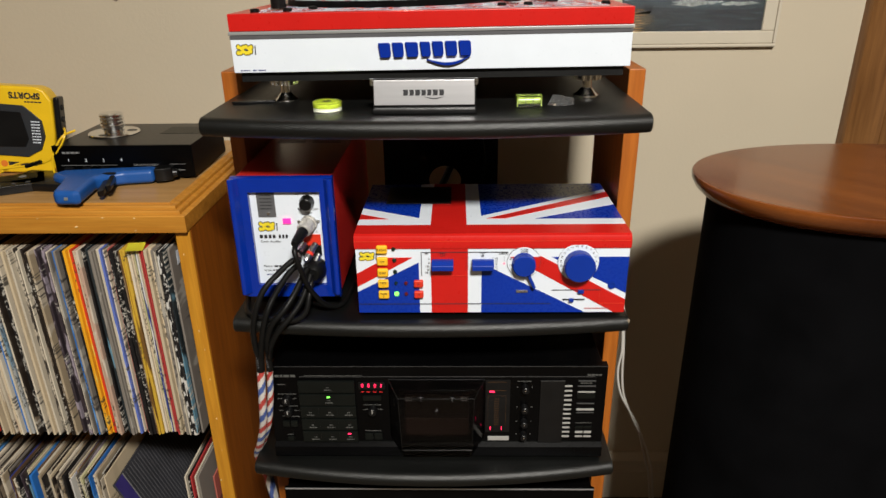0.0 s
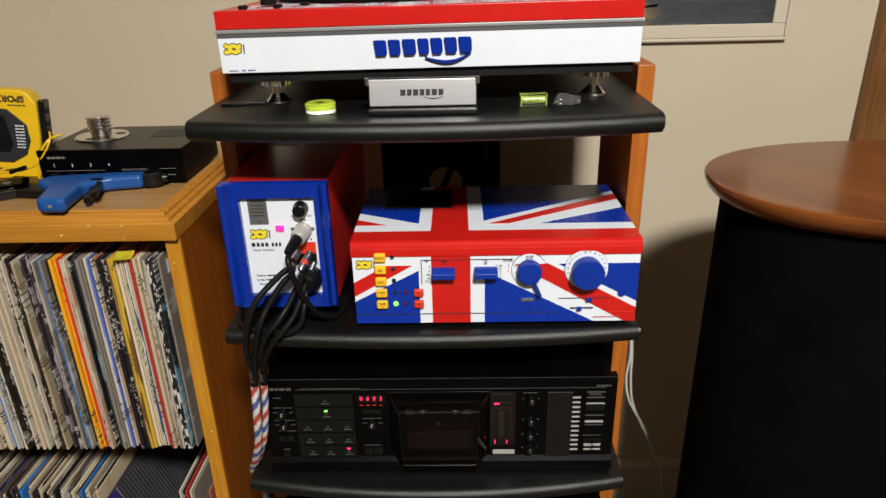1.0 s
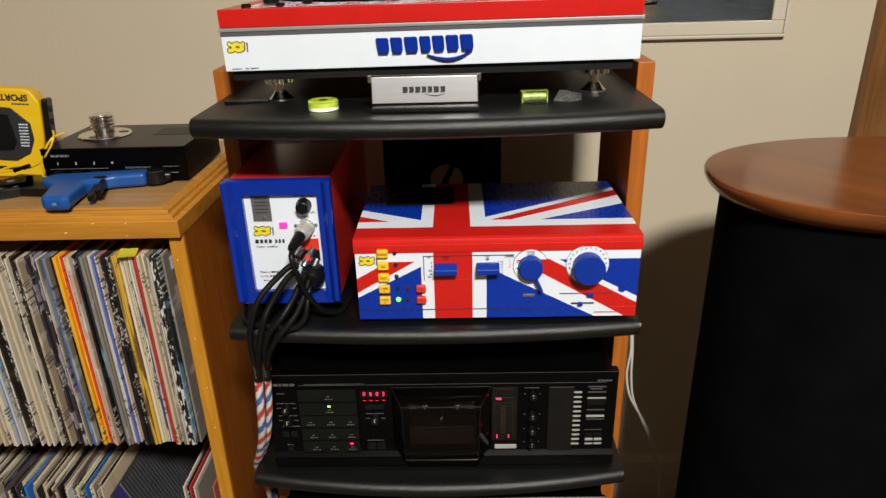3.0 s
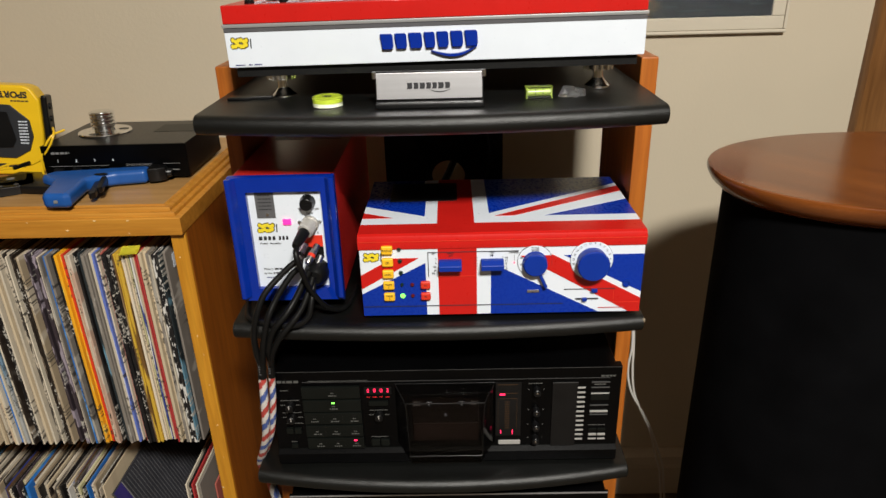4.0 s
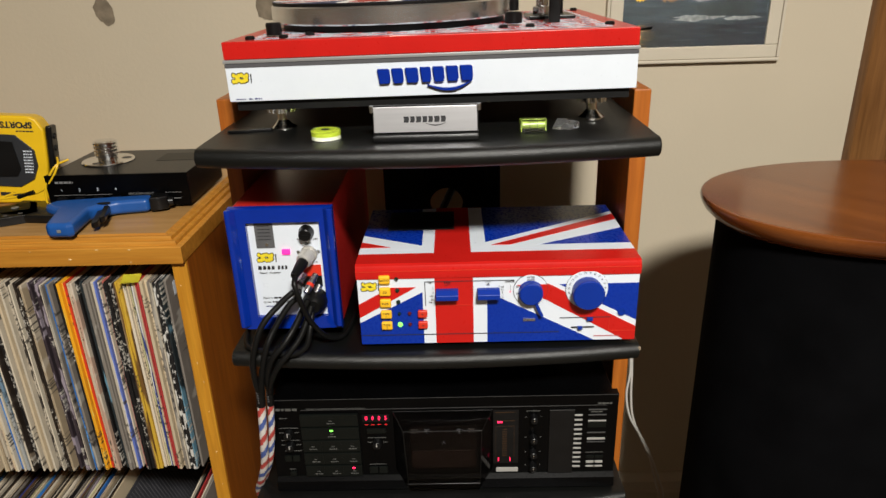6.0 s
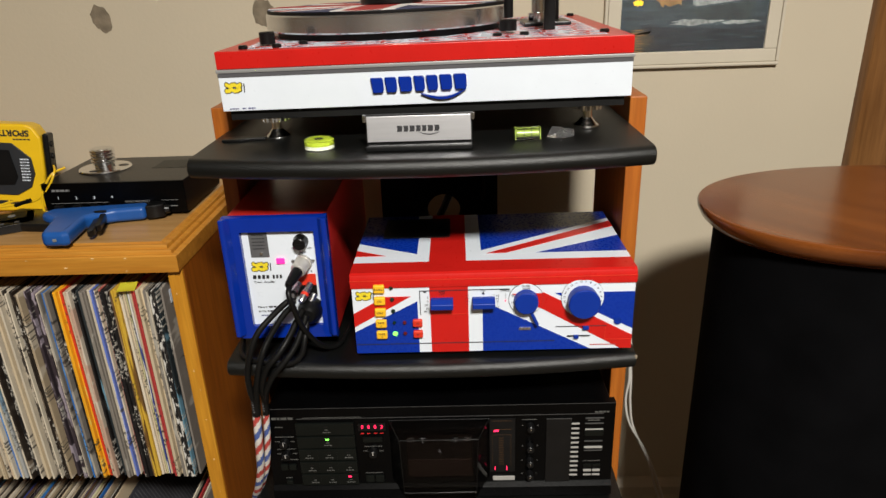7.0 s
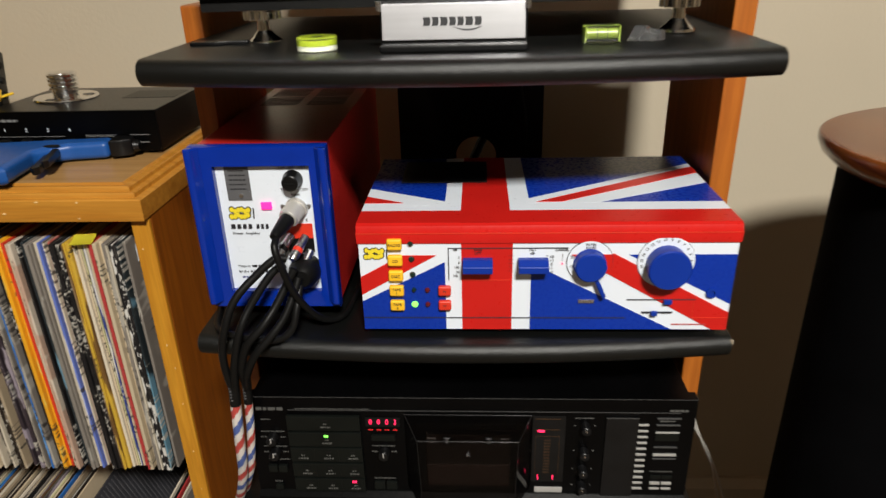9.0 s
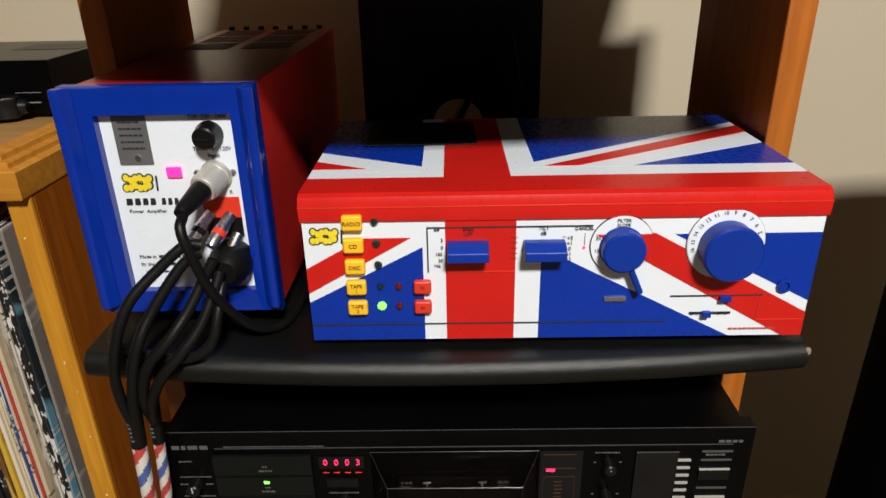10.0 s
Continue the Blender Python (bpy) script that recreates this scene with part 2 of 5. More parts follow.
                cut.append((p[0] + f * (q[0] - p[0]), p[1] + f * (q[1] - p[1])))
        out = cut
        if len(out) < 3:
            return []
    return out


def mesh_of(name, bm, *mats):
    me = bpy.data.meshes.new(name)
    for f in bm.faces:
        f.smooth = True
    bm.to_mesh(me)
    bm.free()
    me.set_sharp_from_angle(angle=radians(32))
    for m in mats:
        me.materials.append(m)
    return me


def part(name, bm, mat, parent, label="", at=None, turn=(0, 0, 0)):
    mats = mat if isinstance(mat, tuple) else (mat,)
    ob = new(name, mesh_of(name, bm, *mats))
    ob.parent = parent
    if at is not None:
        ob.matrix_basis = pose(*at, *turn)
    if len(ob.data.polygons) < 4000:
        ob.modifiers.new("even_shading", "WEIGHTED_NORMAL").keep_sharp = True
    return tagged(ob, label)


def thing(name, at, label, category, turn=(0, 0, 0), group="", kind=""):
    ob = new(name)
    ob.empty_display_size = 0.05
    ob.matrix_basis = pose(*at, *turn)
    return tagged(ob, label, category, group, kind)


def solid(name, bm, mat, label, category, at=(0, 0, 0), turn=(0, 0, 0), group="", kind=""):
    mats = mat if isinstance(mat, tuple) else (mat,)
    ob = new(name, mesh_of(name, bm, *mats))
    ob.matrix_basis = pose(*at, *turn)
    return tagged(ob, label, category, group, kind)


def decal(name, polys, axis, level, step, mat, parent, label=""):
    """Thin film cut into shapes, laid on a face: level is the face, step its thickness and side."""
    bm = bmesh.new()
    for p in polys:
        prism(p, axis, level, level + step, bm=bm)
    return part(name, bm, mat, parent, label)


def films(name, polys, axis, level, step, mat, parent):
    """Each shape its own piece of film, laid a hair over the one before."""
    for i, p in enumerate(polys):
        if len(p) > 2:
            decal(name, [p], axis, level, step * (1 + 0.12 * i), mat, parent)


def lettering(words, size, at, mat, parent, turn=(90, 0, 0), align="CENTER", name="lettering", depth=0.0002, wide=1.0, bold=0.0):
    c = bpy.data.curves.new(name, "FONT")
    c.body, c.size, c.align_x, c.align_y, c.extrude = words, size, align, "CENTER", depth
    c.resolution_u, c.offset = 3, bold
    ob = bpy.data.objects.new(name, c)
    scene.collection.objects.link(ob)
    me = bpy.data.meshes.new_from_object(ob.evaluated_get(bpy.context.evaluated_depsgraph_get()))
    bpy.data.objects.remove(ob)
    me.materials.clear()
    me.materials.append(mat)
    ob = new(name, me)
    ob.parent = parent
    ob.matrix_basis = pose(*at, *turn) @ Matrix.Diagonal((wide, 1, 1, 1))
    return ob


def bars(spec, axis, level, step, mat, parent, name="print_row"):
    """Rows of short strokes where print is too small to read: (u, v, length, height)."""
    polys = []
    for u, v, length, h in spec:
        x = u
        while x < u + length - 0.0005:
            w = min(random.uniform(0.8, 2.6) * h, u + length - x)
            polys.append([(x, v), (x + w, v), (x + w, v + h), (x, v + h)])
            x += w + h * 0.45
    return tagged(decal(name, polys, axis, level, step, mat, parent), kind="stuff")


def rect(u0, u1, v0, v1):
    return [(u0, v0), (u1, v0), (u1, v1), (u0, v1)]


def disc(u, v, r, n=24, k=1.0):
    return [(u + r * math.cos(2 * math.pi * i / n), v + k * r * math.sin(2 * math.pi * i / n)) for i in range(n)]


# ---- the room ----
wall_north = solid("wall_north", box(-3.0, 0.78, 1.20, 1.32, FLOOR, 2.67), WALL, "cream painted wall with small bare patches", "wall", kind="structure")
solid("wall_north_over_door", box(0.78, 1.60, 1.20, 1.32, FLOOR + 2.04, 2.67), WALL, "cream painted wall above the door", "wall", kind="structure")
solid("wall_north_beyond_door", box(1.60, 3.0, 1.20, 1.32, FLOOR, 2.67), WALL, "cream painted wall beyond the door", "wall", kind="structure")
# Out of view; their brown tone is there to warm the bounced light.
solid("wall_west", box(-3.12, -3.0, -4.2, 1.32, FLOOR, 2.67), WALL_BOUNCE, "plain cream painted side wall", "wall", kind="structure")
solid("wall_east", box(3.0, 3.12, -4.2, 1.32, FLOOR, 2.67), WALL_BOUNCE, "plain cream painted side wall", "wall", kind="structure")
solid("wall_south", box(-3.0, 3.0, -4.2, -4.08, FLOOR, 2.67), WALL_BOUNCE, "plain cream painted wall behind the viewer", "wall", kind="structure")
solid("floor", box(-3.12, 3.12, -4.2, 1.32, FLOOR - 0.1, FLOOR), CARPET, "beige carpeted floor", "floor", kind="structure")
solid("ceiling", box(-3.12, 3.12, -4.2, 1.32, 2.67, 2.77), CEILING, "white painted ceiling", "ceiling", kind="structure")

base_profile = [(1.2, FLOOR), (1.184, FLOOR), (1.184, FLOOR + 0.072), (1.188, FLOOR + 0.078), (1.188, FLOOR + 0.092), (1.182, FLOOR + 0.097),
                (1.182, FLOOR + 0.104), (1.190, FLOOR + 0.112), (1.194, FLOOR + 0.118), (1.2, FLOOR + 0.119)]
solid("baseboard", prism(base_profile, "x", -3.0, 0.737), TRIM, "cream moulded baseboard along the wall", "baseboard", kind="structure")

door = tagged(new("door_1", mesh_of("door_1", box(0.810, 1.560, 1.225, 1.265, FLOOR + 0.005, FLOOR + 2.0, 0.002), DOOR_WOOD)),
              "brown wooden door, closed", "door", kind="structure")
part("casing", prism([(0.738, 1.2), (0.738, 1.186), (0.741, 1.180), (0.774, 1.184), (0.800, 1.178), (0.806, 1.183), (0.806, 1.2)], "z", FLOOR, FLOOR + 2.07),
     DOOR_WOOD, door, "brown moulded door casing")
part("casing", box(1.564, 1.634, 1.180, 1.1995, FLOOR, FLOOR + 2.07, 0.004), DOOR_WOOD, door)
part("casing", box(0.807, 1.563, 1.180, 1.1995, FLOOR + 2.0, FLOOR + 2.07, 0.004), DOOR_WOOD, door)


def chip(cx, cz, w, h, seed):
    rng = random.Random(seed)
    pts = []
    for i in range(22):
        a = 2 * math.pi * i / 22
        q = 0.88 + 0.22 * rng.random() + 0.12 * math.sin(2 * a + seed)
        pts.append((cx + w * q * math.cos(a), cz + h * q * math.sin(a)))
    return prism(pts, "y", 1.1992, 1.2005)


part("bare_patch", chip(-0.527, 1.362, 0.016, 0.022, 3), PLASTER, wall_north, "chipped paint showing bare plaster")
part("bare_patch", chip(-0.256, 1.362, 0.016, 0.026, 8), PLASTER, wall_north, "chipped paint showing bare plaster")

# ---- framed seascape on the wall ----
pic = thing("picture", (0.4500, 1.2, 1.2530), "framed seascape with a boat, wide cream frame, hung on the wall", "picture")
W2, PH = 0.1400, 0.300


def frame_bar(name, x0, x1, z0, z1):
    part(name, box(x0, x1, -0.0098, -0.0005, z0, z1, 0.0015), MATBOARD, pic)


frame_bar("frame_rail", -W2, W2, 0.006, 0.0265)
frame_bar("frame_rail", -W2, W2, PH - 0.0265, PH - 0.006)
frame_bar("frame_stile", -W2, -W2 + 0.0210, 0.0268, PH - 0.0268)
frame_bar("frame_stile", W2 - 0.0210, W2, 0.0268, PH - 0.0268)
for x0, x1, z0, z1 in ((-W2 - 0.006, W2 + 0.006, 0.0, 0.0057), (-W2 - 0.006, W2 + 0.006, PH - 0.0057, PH),
                       (-W2 - 0.006, -W2 - 0.0003, 0.006, PH - 0.006), (W2 + 0.0003, W2 + 0.006, 0.006, PH - 0.006)):
    part("frame_edge", box(x0, x1, -0.0112, -0.0005, z0, z1, 0.002), MATBOARD, pic, "raised outer moulding")
SEA = material("dark_sea_paint", (0.016, 0.018, 0.021), 0.35, vary=0.7, scale=30, stretch=(0.5, 1, 2.5), bump=0.4, bump_scale=200)
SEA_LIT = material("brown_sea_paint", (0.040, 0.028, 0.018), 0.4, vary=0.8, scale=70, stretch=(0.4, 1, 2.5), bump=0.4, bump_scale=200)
SEA_FAR = material("blue_sea_paint", (0.024, 0.032, 0.038), 0.4, vary=0.5, scale=50, stretch=(0.3, 1, 2.5), bump=0.4, bump_scale=200)
SKY_PAINT = material("grey_sky_paint", (0.10, 0.118, 0.118), 0.4, vary=0.3, scale=14, bump=0.3, bump_scale=200)
FOAM = material("foam_paint", (0.17, 0.175, 0.165), 0.5, vary=0.5, scale=120, bump=0.4, bump_scale=300)
HULL = material("dark_hull_paint", (0.02, 0.025, 0.025), 0.4, vary=0.4, scale=60)
ORANGE = material("ochre_paint", (0.16, 0.085, 0.024), 0.45, vary=0.5, scale=60)
canvas = part("canvas", box(-0.1188, 0.1188, -0.006, -0.001, 0.0267, PH - 0.0267), SEA, pic, "dark painted sea and grey sky")


def painted(name, poly, mat, lift):
    poly = clip_to([(u, v - 0.014) for u, v in poly], rect(-0.1186, 0.1186, 0.0270, PH - 0.0270))
    if len(poly) > 2:
        part(name, prism(poly, "y", -0.0060 - lift, -0.0061 - lift), mat, canvas)


def blob(cx, cz, w, h, seed, n=26):
    rng = random.Random(seed)
    return [(cx + w * (0.7 + 0.5 * rng.random()) * math.cos(2 * math.pi * i / n), cz + h * (0.6 + 0.7 * rng.random()) * math.sin(2 * math.pi * i / n)) for i in range(n)]


painted("painted_sky", rect(-0.136, 0.136, 0.116, 0.29), SKY_PAINT, 0.0003)
painted("painted_far_sea", [(-0.136, 0.074), (-0.07, 0.080), (0.0, 0.077), (0.06, 0.073), (0.136, 0.078), (0.136, 0.120), (-0.136, 0.124)], SEA_FAR, 0.0005)
painted("painted_reflection", blob(-0.088, 0.060, 0.026, 0.016, 4, 60), SEA_LIT, 0.0006)
for i in range(9):
    painted("painted_ripple", blob(-0.092 + 0.004 * math.sin(2.4 * i), 0.042 + 0.0042 * i, 0.014 - 0.0006 * i, 0.0009, 40 + i), ORANGE, 0.0007)
painted("painted_foam", blob(0.005, 0.086, 0.042, 0.005, 5), FOAM, 0.0007)
painted("painted_foam", blob(0.075, 0.084, 0.030, 0.003, 15), FOAM, 0.0007)
for i in range(12):
    painted("painted_wave", blob(-0.05 + 0.0145 * i, 0.058 + 0.012 * math.sin(1.9 * i), 0.016, 0.0014, 60 + i), SEA_FAR, 0.0007)
painted("painted_hull", [(-0.012, 0.104), (0.02, 0.088), (0.088, 0.088), (0.104, 0.128), (0.07, 0.114), (0.03, 0.110)], HULL, 0.0008)
painted("painted_rail", [(0.0, 0.110), (0.03, 0.113), (0.07, 0.117), (0.102, 0.130), (0.102, 0.134), (0.07, 0.122), (0.03, 0.118), (0.0, 0.115)], FOAM, 0.0010)
painted("painted_cabin", [(-0.004, 0.112), (0.05, 0.116), (0.05, 0.136), (0.035, 0.146), (0.018, 0.134), (-0.006, 0.138)], FOAM, 0.0009)
painted("painted_window", rect(0.006, 0.022, 0.120, 0.128), HULL, 0.0011)
painted("painted_mast", [(0.028, 0.12), (0.031, 0.12), (0.031, 0.22), (0.028, 0.22)], HULL, 0.0010)
painted("painted_boom", [(0.028, 0.20), (0.060, 0.124), (0.063, 0.124), (0.031, 0.205)], HULL, 0.0010)
painted("painted_ochre_cloud", blob(-0.040, 0.122, 0.024, 0.012, 9), ORANGE, 0.0006)
painted("painted_buoy", blob(-0.092, 0.118, 0.008, 0.005, 10), YELLOW_KEY, 0.0008)
part("pane", box(-0.1188, 0.1188, -0.0085, -0.0075, 0.0267, PH - 0.0267), clear("picture_glass", (0.98, 0.99, 0.99), 0.02, 1.2), pic).visible_shadow = False

# ---- speaker ----
speaker = thing("floor_speaker", (0.5735, 0.762, FLOOR), "tall black cloth floor speaker with an oval red-brown wooden top", "speaker")


def oval(a, b, n=72, k=2.0):
    out = []
    for i in range(n):
        c, s = math.cos(2 * math.pi * i / n), math.sin(2 * math.pi * i / n)
        out.append((a * math.copysign(abs(c) ** (2 / k), c), b * math.copysign(abs(s) ** (2 / k), s)))
    return out


def stack(levels, bm=None, n=72):
    """Ovals one over another: (half width, half depth, height)."""
    bm = bm or bmesh.new()
    rows = [[bm.verts.new((x, y, z)) for x, y in oval(a, b, n, 2.15)] for a, b, z in levels]
    for r0, r1 in zip(rows, rows[1:]):
        for i in range(n):
            bm.faces.new((r0[i], r0[(i + 1) % n], r1[(i + 1) % n], r1[i]))
    bm.faces.new(rows[0]), bm.faces.new(rows[-1])
    bmesh.ops.recalc_face_normals(bm, faces=bm.faces[:])
    return bm


TOP = 1.155 - FLOOR
part("top", stack([(0.2165, 0.1385, TOP - 0.0250), (0.2215, 0.1435, TOP - 0.0238), (0.2300, 0.1520, TOP - 0.0160), (0.2340, 0.1557, TOP - 0.0080), (0.2345, 0.1560, TOP - 0.0032), (0.2335, 0.1550, TOP - 0.0009), (0.2310, 0.1528, TOP)]),
     MAHOGANY, speaker, "polished reddish wooden oval top")
part("body", stack([(0.213, 0.1370, 0.03), (0.213, 0.1370, TOP - 0.0253)]), CLOTH, speaker, "black stretched grille cloth")
part("base", stack([(0.219, 0.1430, 0.0), (0.222, 0.1470, 0.006), (0.222, 0.1470, 0.024), (0.218, 0.1430, 0.0298)]), BLACK, speaker)

# ---- rack ----
rack = thing("hifi_rack", (0.019, 0.70, FLOOR), "orange wooden hi-fi rack with curved black shelves", "rack")


def post(x0, x1, y0):
    return part("side_panel", box(x0 - 0.019, x1 - 0.019, y0, 0.306, 0.0, 1.272 - FLOOR, 0.0025), CHERRY, rack, "orange cherry side panel")


post(-0.2380, -0.2185, 0.138)
post(0.2630, 0.2838, 0.128)


def shelf(z_top, shift=0.0, thick=0.0205, bow=0.024):
    """A board with a bowed front and a bull-nosed lip; its back part fits between the side panels."""
    bm, rows = bmesh.new(), []
    z0, z1 = z_top - thick - FLOOR, z_top - FLOOR
    for i in range(63):
        x = -0.2408 if i == 0 else 0.2430 if i == 62 else -0.2396 + 0.4814 * (i - 1) / 60
        cut = 0.0014 if i in (0, 62) else 0.0
        y = shift - 0.012 + bow * (x / 0.2385) ** 2 + cut
        lip, a, b = 0.0100 - cut, z0 + cut, z1 - cut
        row = [(0.33, b), (y + 0.016, b)]
        for j in range(11):
            g = math.pi * (0.5 + j / 10)
            row.append((y + lip + lip * math.cos(g), (a + b) / 2 + (b - a) / 2 * math.sin(g)))
        rows.append([bm.verts.new((x, p, q)) for p, q in row + [(y + 0.016, a), (0.33, a)]])
    for r0, r1 in zip(rows, rows[1:]):
        for j in range(len(r0)):
            k = (j + 1) % len(r0)
            bm.faces.new((r0[j], r0[k], r1[k], r1[j]))
    bm.faces.new(rows[0]), bm.faces.new(rows[-1])
    bmesh.ops.recalc_face_normals(bm, faces=bm.faces[:])
    return part("shelf", bm, SHELF_BLACK, rack, "black textured shelf with a bowed rounded front")


for z, shift in ((1.243, -0.014), (0.994, 0.005), (0.772, -0.004), (0.560, 0.0)):
    shelf(z, shift, bow=0.016 if z == 0.994 else 0.024)
bm = prism(rect(-0.081, 0.100, 0.0, 1.240 - FLOOR - 0.004), "y", 0.331, 0.345)
hole = lathe([(0.026, -0.05), (0.026, 0.05)], (0.016, 0.338, 1.068 - FLOOR), "y", 40)
spine = part("back_panel", bm, BLACK_MATT, rack, "black back panel with a round cable hole")
cut = new("cutter", mesh_of("cutter", hole))
cut.parent = rack
mod = spine.modifiers.new("hole", "BOOLEAN")
mod.object, mod.solver = cut, "EXACT"
spine.data = bpy.data.meshes.new_from_object(spine.evaluated_get(bpy.context.evaluated_depsgraph_get()))
spine.modifiers.clear()
bpy.data.objects.remove(cut)

# ---- turntable on the top shelf ----
tt = thing("turntable", (0.0265, 0.755, 1.2431), "white and red turntable with flag graphics, on three chrome feet", "turntable", (0, -0.45, 0))
TW = 0.2195
plinth = part("plinth", box(-TW, TW, 0.0, 0.36, 0.0405, 0.0805, 0.001), WHITE, tt, "glossy white plinth front")
part("underside", box(-TW + 0.006, TW - 0.006, 0.006, 0.354, 0.030, 0.0403), BLACK_MATT, tt, "black underside board")
part("trim_strip", box(-TW - 0.0012, TW + 0.0012, -0.0015, 0.361, 0.0807, 0.0845, 0.0008), STRIP, tt, "silver trim strip")
decal("stripe", [rect(-TW, TW, 0.0765, 0.0803)], "y", -0.0002, -0.0004, GREY_STRIPE, plinth, "dark grey pinstripe")
deck_top = part("top_plate", box(-TW, TW, -0.0005, 0.36, 0.0847, 0.1030, 0.0012), RED, tt, "red edged top plate")

# small printed flags scattered over the top
rng = random.Random(12)
film = {"b": [], "w": [], "r": []}
region = rect(-0.196, 0.196, 0.018, 0.345)


def mini_flag(cx, cy, w, h, ang):
    ca, sa = math.cos(ang), math.sin(ang)

    def at(poly):
        return clip_to([(cx + ca * u - sa * v, cy + sa * u + ca * v) for u, v in poly], region)
    film["b"].append(at(rect(-w, w, -h, h)))
    for s in (1, -1):
        film["w"].append(at([(-w, -s * h), (-w * 0.72, -s * h), (w, s * h * 0.75), (w, s * h), (w * 0.72, s * h), (-w, -s * h * 0.75)][::s]))
    film["w"] += [at(rect(-w, w, -h * 0.34, h * 0.34)), at(rect(-w * 0.2, w * 0.2, -h, h))]
    film["r"] += [at(rect(-w, w, -h * 0.19, h * 0.19)), at(rect(-w * 0.11, w * 0.11, -h, h))]


for i in range(9):
    for j in range(12):
        mini_flag(-0.178 + 0.0445 * i + rng.uniform(-0.006, 0.006), 0.03 + 0.028 * j, 0.019, 0.0105, rng.uniform(-0.5, 0.5) if j else 0.0)
decal("print_ground", [region], "z", 0.1030, 0.0002, WHITE, deck_top, "white printed film")
for key, lift, mat in (("b", 0.0004, NAVY), ("w", 0.0006, WHITE), ("r", 0.0008, RED)):
    tagged(decal("small_flag_print", [q for q in film[key] if len(q) > 2], "z", 0.1031, lift, mat, deck_top, "small repeated flag print"), kind="stuff")

PX, PY, PR = -0.051, 0.192, 0.1545
LIFT = 0.0028
part("sub_platter", lathe([(0.142, 0.1032), (0.142, 0.1106)], (PX, PY, 0.0003), "z", 64), BLACK_MATT, tt)
platter = part("platter", lathe([(0.147, 0.1085), (PR - 0.002, 0.1088), (PR, 0.1105), (PR, 0.1275), (PR - 0.0015, 0.129), (0.146, 0.1292)], (PX, PY, LIFT), "z", 96), ALU, tt, "turned aluminium platter rim")
mat_pad = part("mat", lathe([(0.1520, 0.1293), (0.1525, 0.1315), (0.1515, 0.1328)], (PX, PY, LIFT), "z", 96), BLACK_MATT, platter, "felt mat with a flag design")
circle = disc(PX, PY, 0.1515, 72)
w, h = 0.19, 0.155


def on_mat(polys, lift, mat):
    rot = radians(-6)
    moved = []
    for q in polys:
        q = [(PX + math.cos(rot) * u - math.sin(rot) * v, PY + math.sin(rot) * u + math.cos(rot) * v) for u, v in q]
        q = clip_to(q, circle)
        if len(q) > 2:
            moved.append(q)
    films("printed_felt", moved, "z", 0.1328 + LIFT, lift, mat, mat_pad)


def stroke(a, b, half):
    d = Vector((b[0] - a[0], b[1] - a[1])).normalized() * half
    return [(a[0] + d.y, a[1] - d.x), (b[0] + d.y, b[1] - d.x), (b[0] - d.y, b[1] + d.x), (a[0] - d.y, a[1] + d.x)]


on_mat([rect(-w, w, -h, h)], 0.0002, NAVY)
on_mat([stroke((-w, -h), (w, h), 0.021), stroke((-w, h), (w, -h), 0.021)], 0.0004, FELT_WHITE)
on_mat([stroke((-w, -h - 0.008), (w, h - 0.008), 0.008), stroke((-w, h + 0.008), (w, -h + 0.008), 0.008)], 0.0006, FELT_RED)
on_mat([rect(-w, w, -0.038, 0.038), rect(-0.036, 0.036, -h, h)], 0.0008, FELT_WHITE)
on_mat([rect(-w, w, -0.024, 0.024), rect(-0.022, 0.022, -h, h)], 0.0010, FELT_RED)
part("record_clamp", lathe([(0.039, 0.1340), (0.040, 0.1355), (0.040, 0.141), (0.037, 0.143), (0.028, 0.1432), (0.026, 0.147), (0.026, 0.170), (0.024, 0.172)], (PX + 0.005, PY, LIFT), "z", 40), BLACK, tt, "black record clamp on the spindle")


def knob(x, y, r, h0, h1, name="knob", label="black control knob"):
    part(name, lathe([(r, h0), (r, h1 - 0.0012), (r - 0.0012, h1)], (x, y, 0), "z", 28), BLACK, tt, label)


knob(-0.172, 0.040, 0.0085, 0.1055, 0.1185)
knob(0.094, 0.072, 0.0098, 0.1065, 0.1185)
for x, y in ((-0.194, 0.020), (-0.158, 0.022), (-0.134, 0.045), (0.080, 0.040), (0.110, 0.046), (0.196, 0.040), (0.205, 0.330), (-0.200, 0.330)):
    part("screw_cap", lathe([(0.0052, 0.1030), (0.0052, 0.1058), (0.0040, 0.1070)], (x, y, 0), "z", 20), BLACK, tt)
part("arm_rest_post", box(0.137, 0.150, 0.092, 0.100, 0.1035, 0.180, 0.001), BLACK, tt, "black arm rest post")
part("lift_post", lathe([(0.0055, 0.119), (0.0055, 0.19)], (0.096, 0.090, 0), "z", 20), BLACK, tt)
arm = part("arm_base", box(0.120, 0.178, 0.150, 0.215, 0.1035, 0.1085, 0.0015), BLACK, tt, "black tonearm base with a chrome pillar")
part("pillar", lathe([(0.012, 0.1086), (0.012, 0.118), (0.008, 0.119), (0.008, 0.150), (0.014, 0.151), (0.014, 0.175)], (0.140, 0.185, 0), "z", 28), CHROME, arm)
part("pillar", lathe([(0.006, 0.1086), (0.006, 0.16)], (0.162, 0.190, 0), "z", 20), BLACK, arm)
part("arm_tube", tube([(0.140, 0.185, 0.168), (0.142, 0.10, 0.168), (0.143, 0.02, 0.167), (0.138, -0.01, 0.166)], 0.004), CHROME, tt, "chrome tonearm tube")


def foot(x, y):
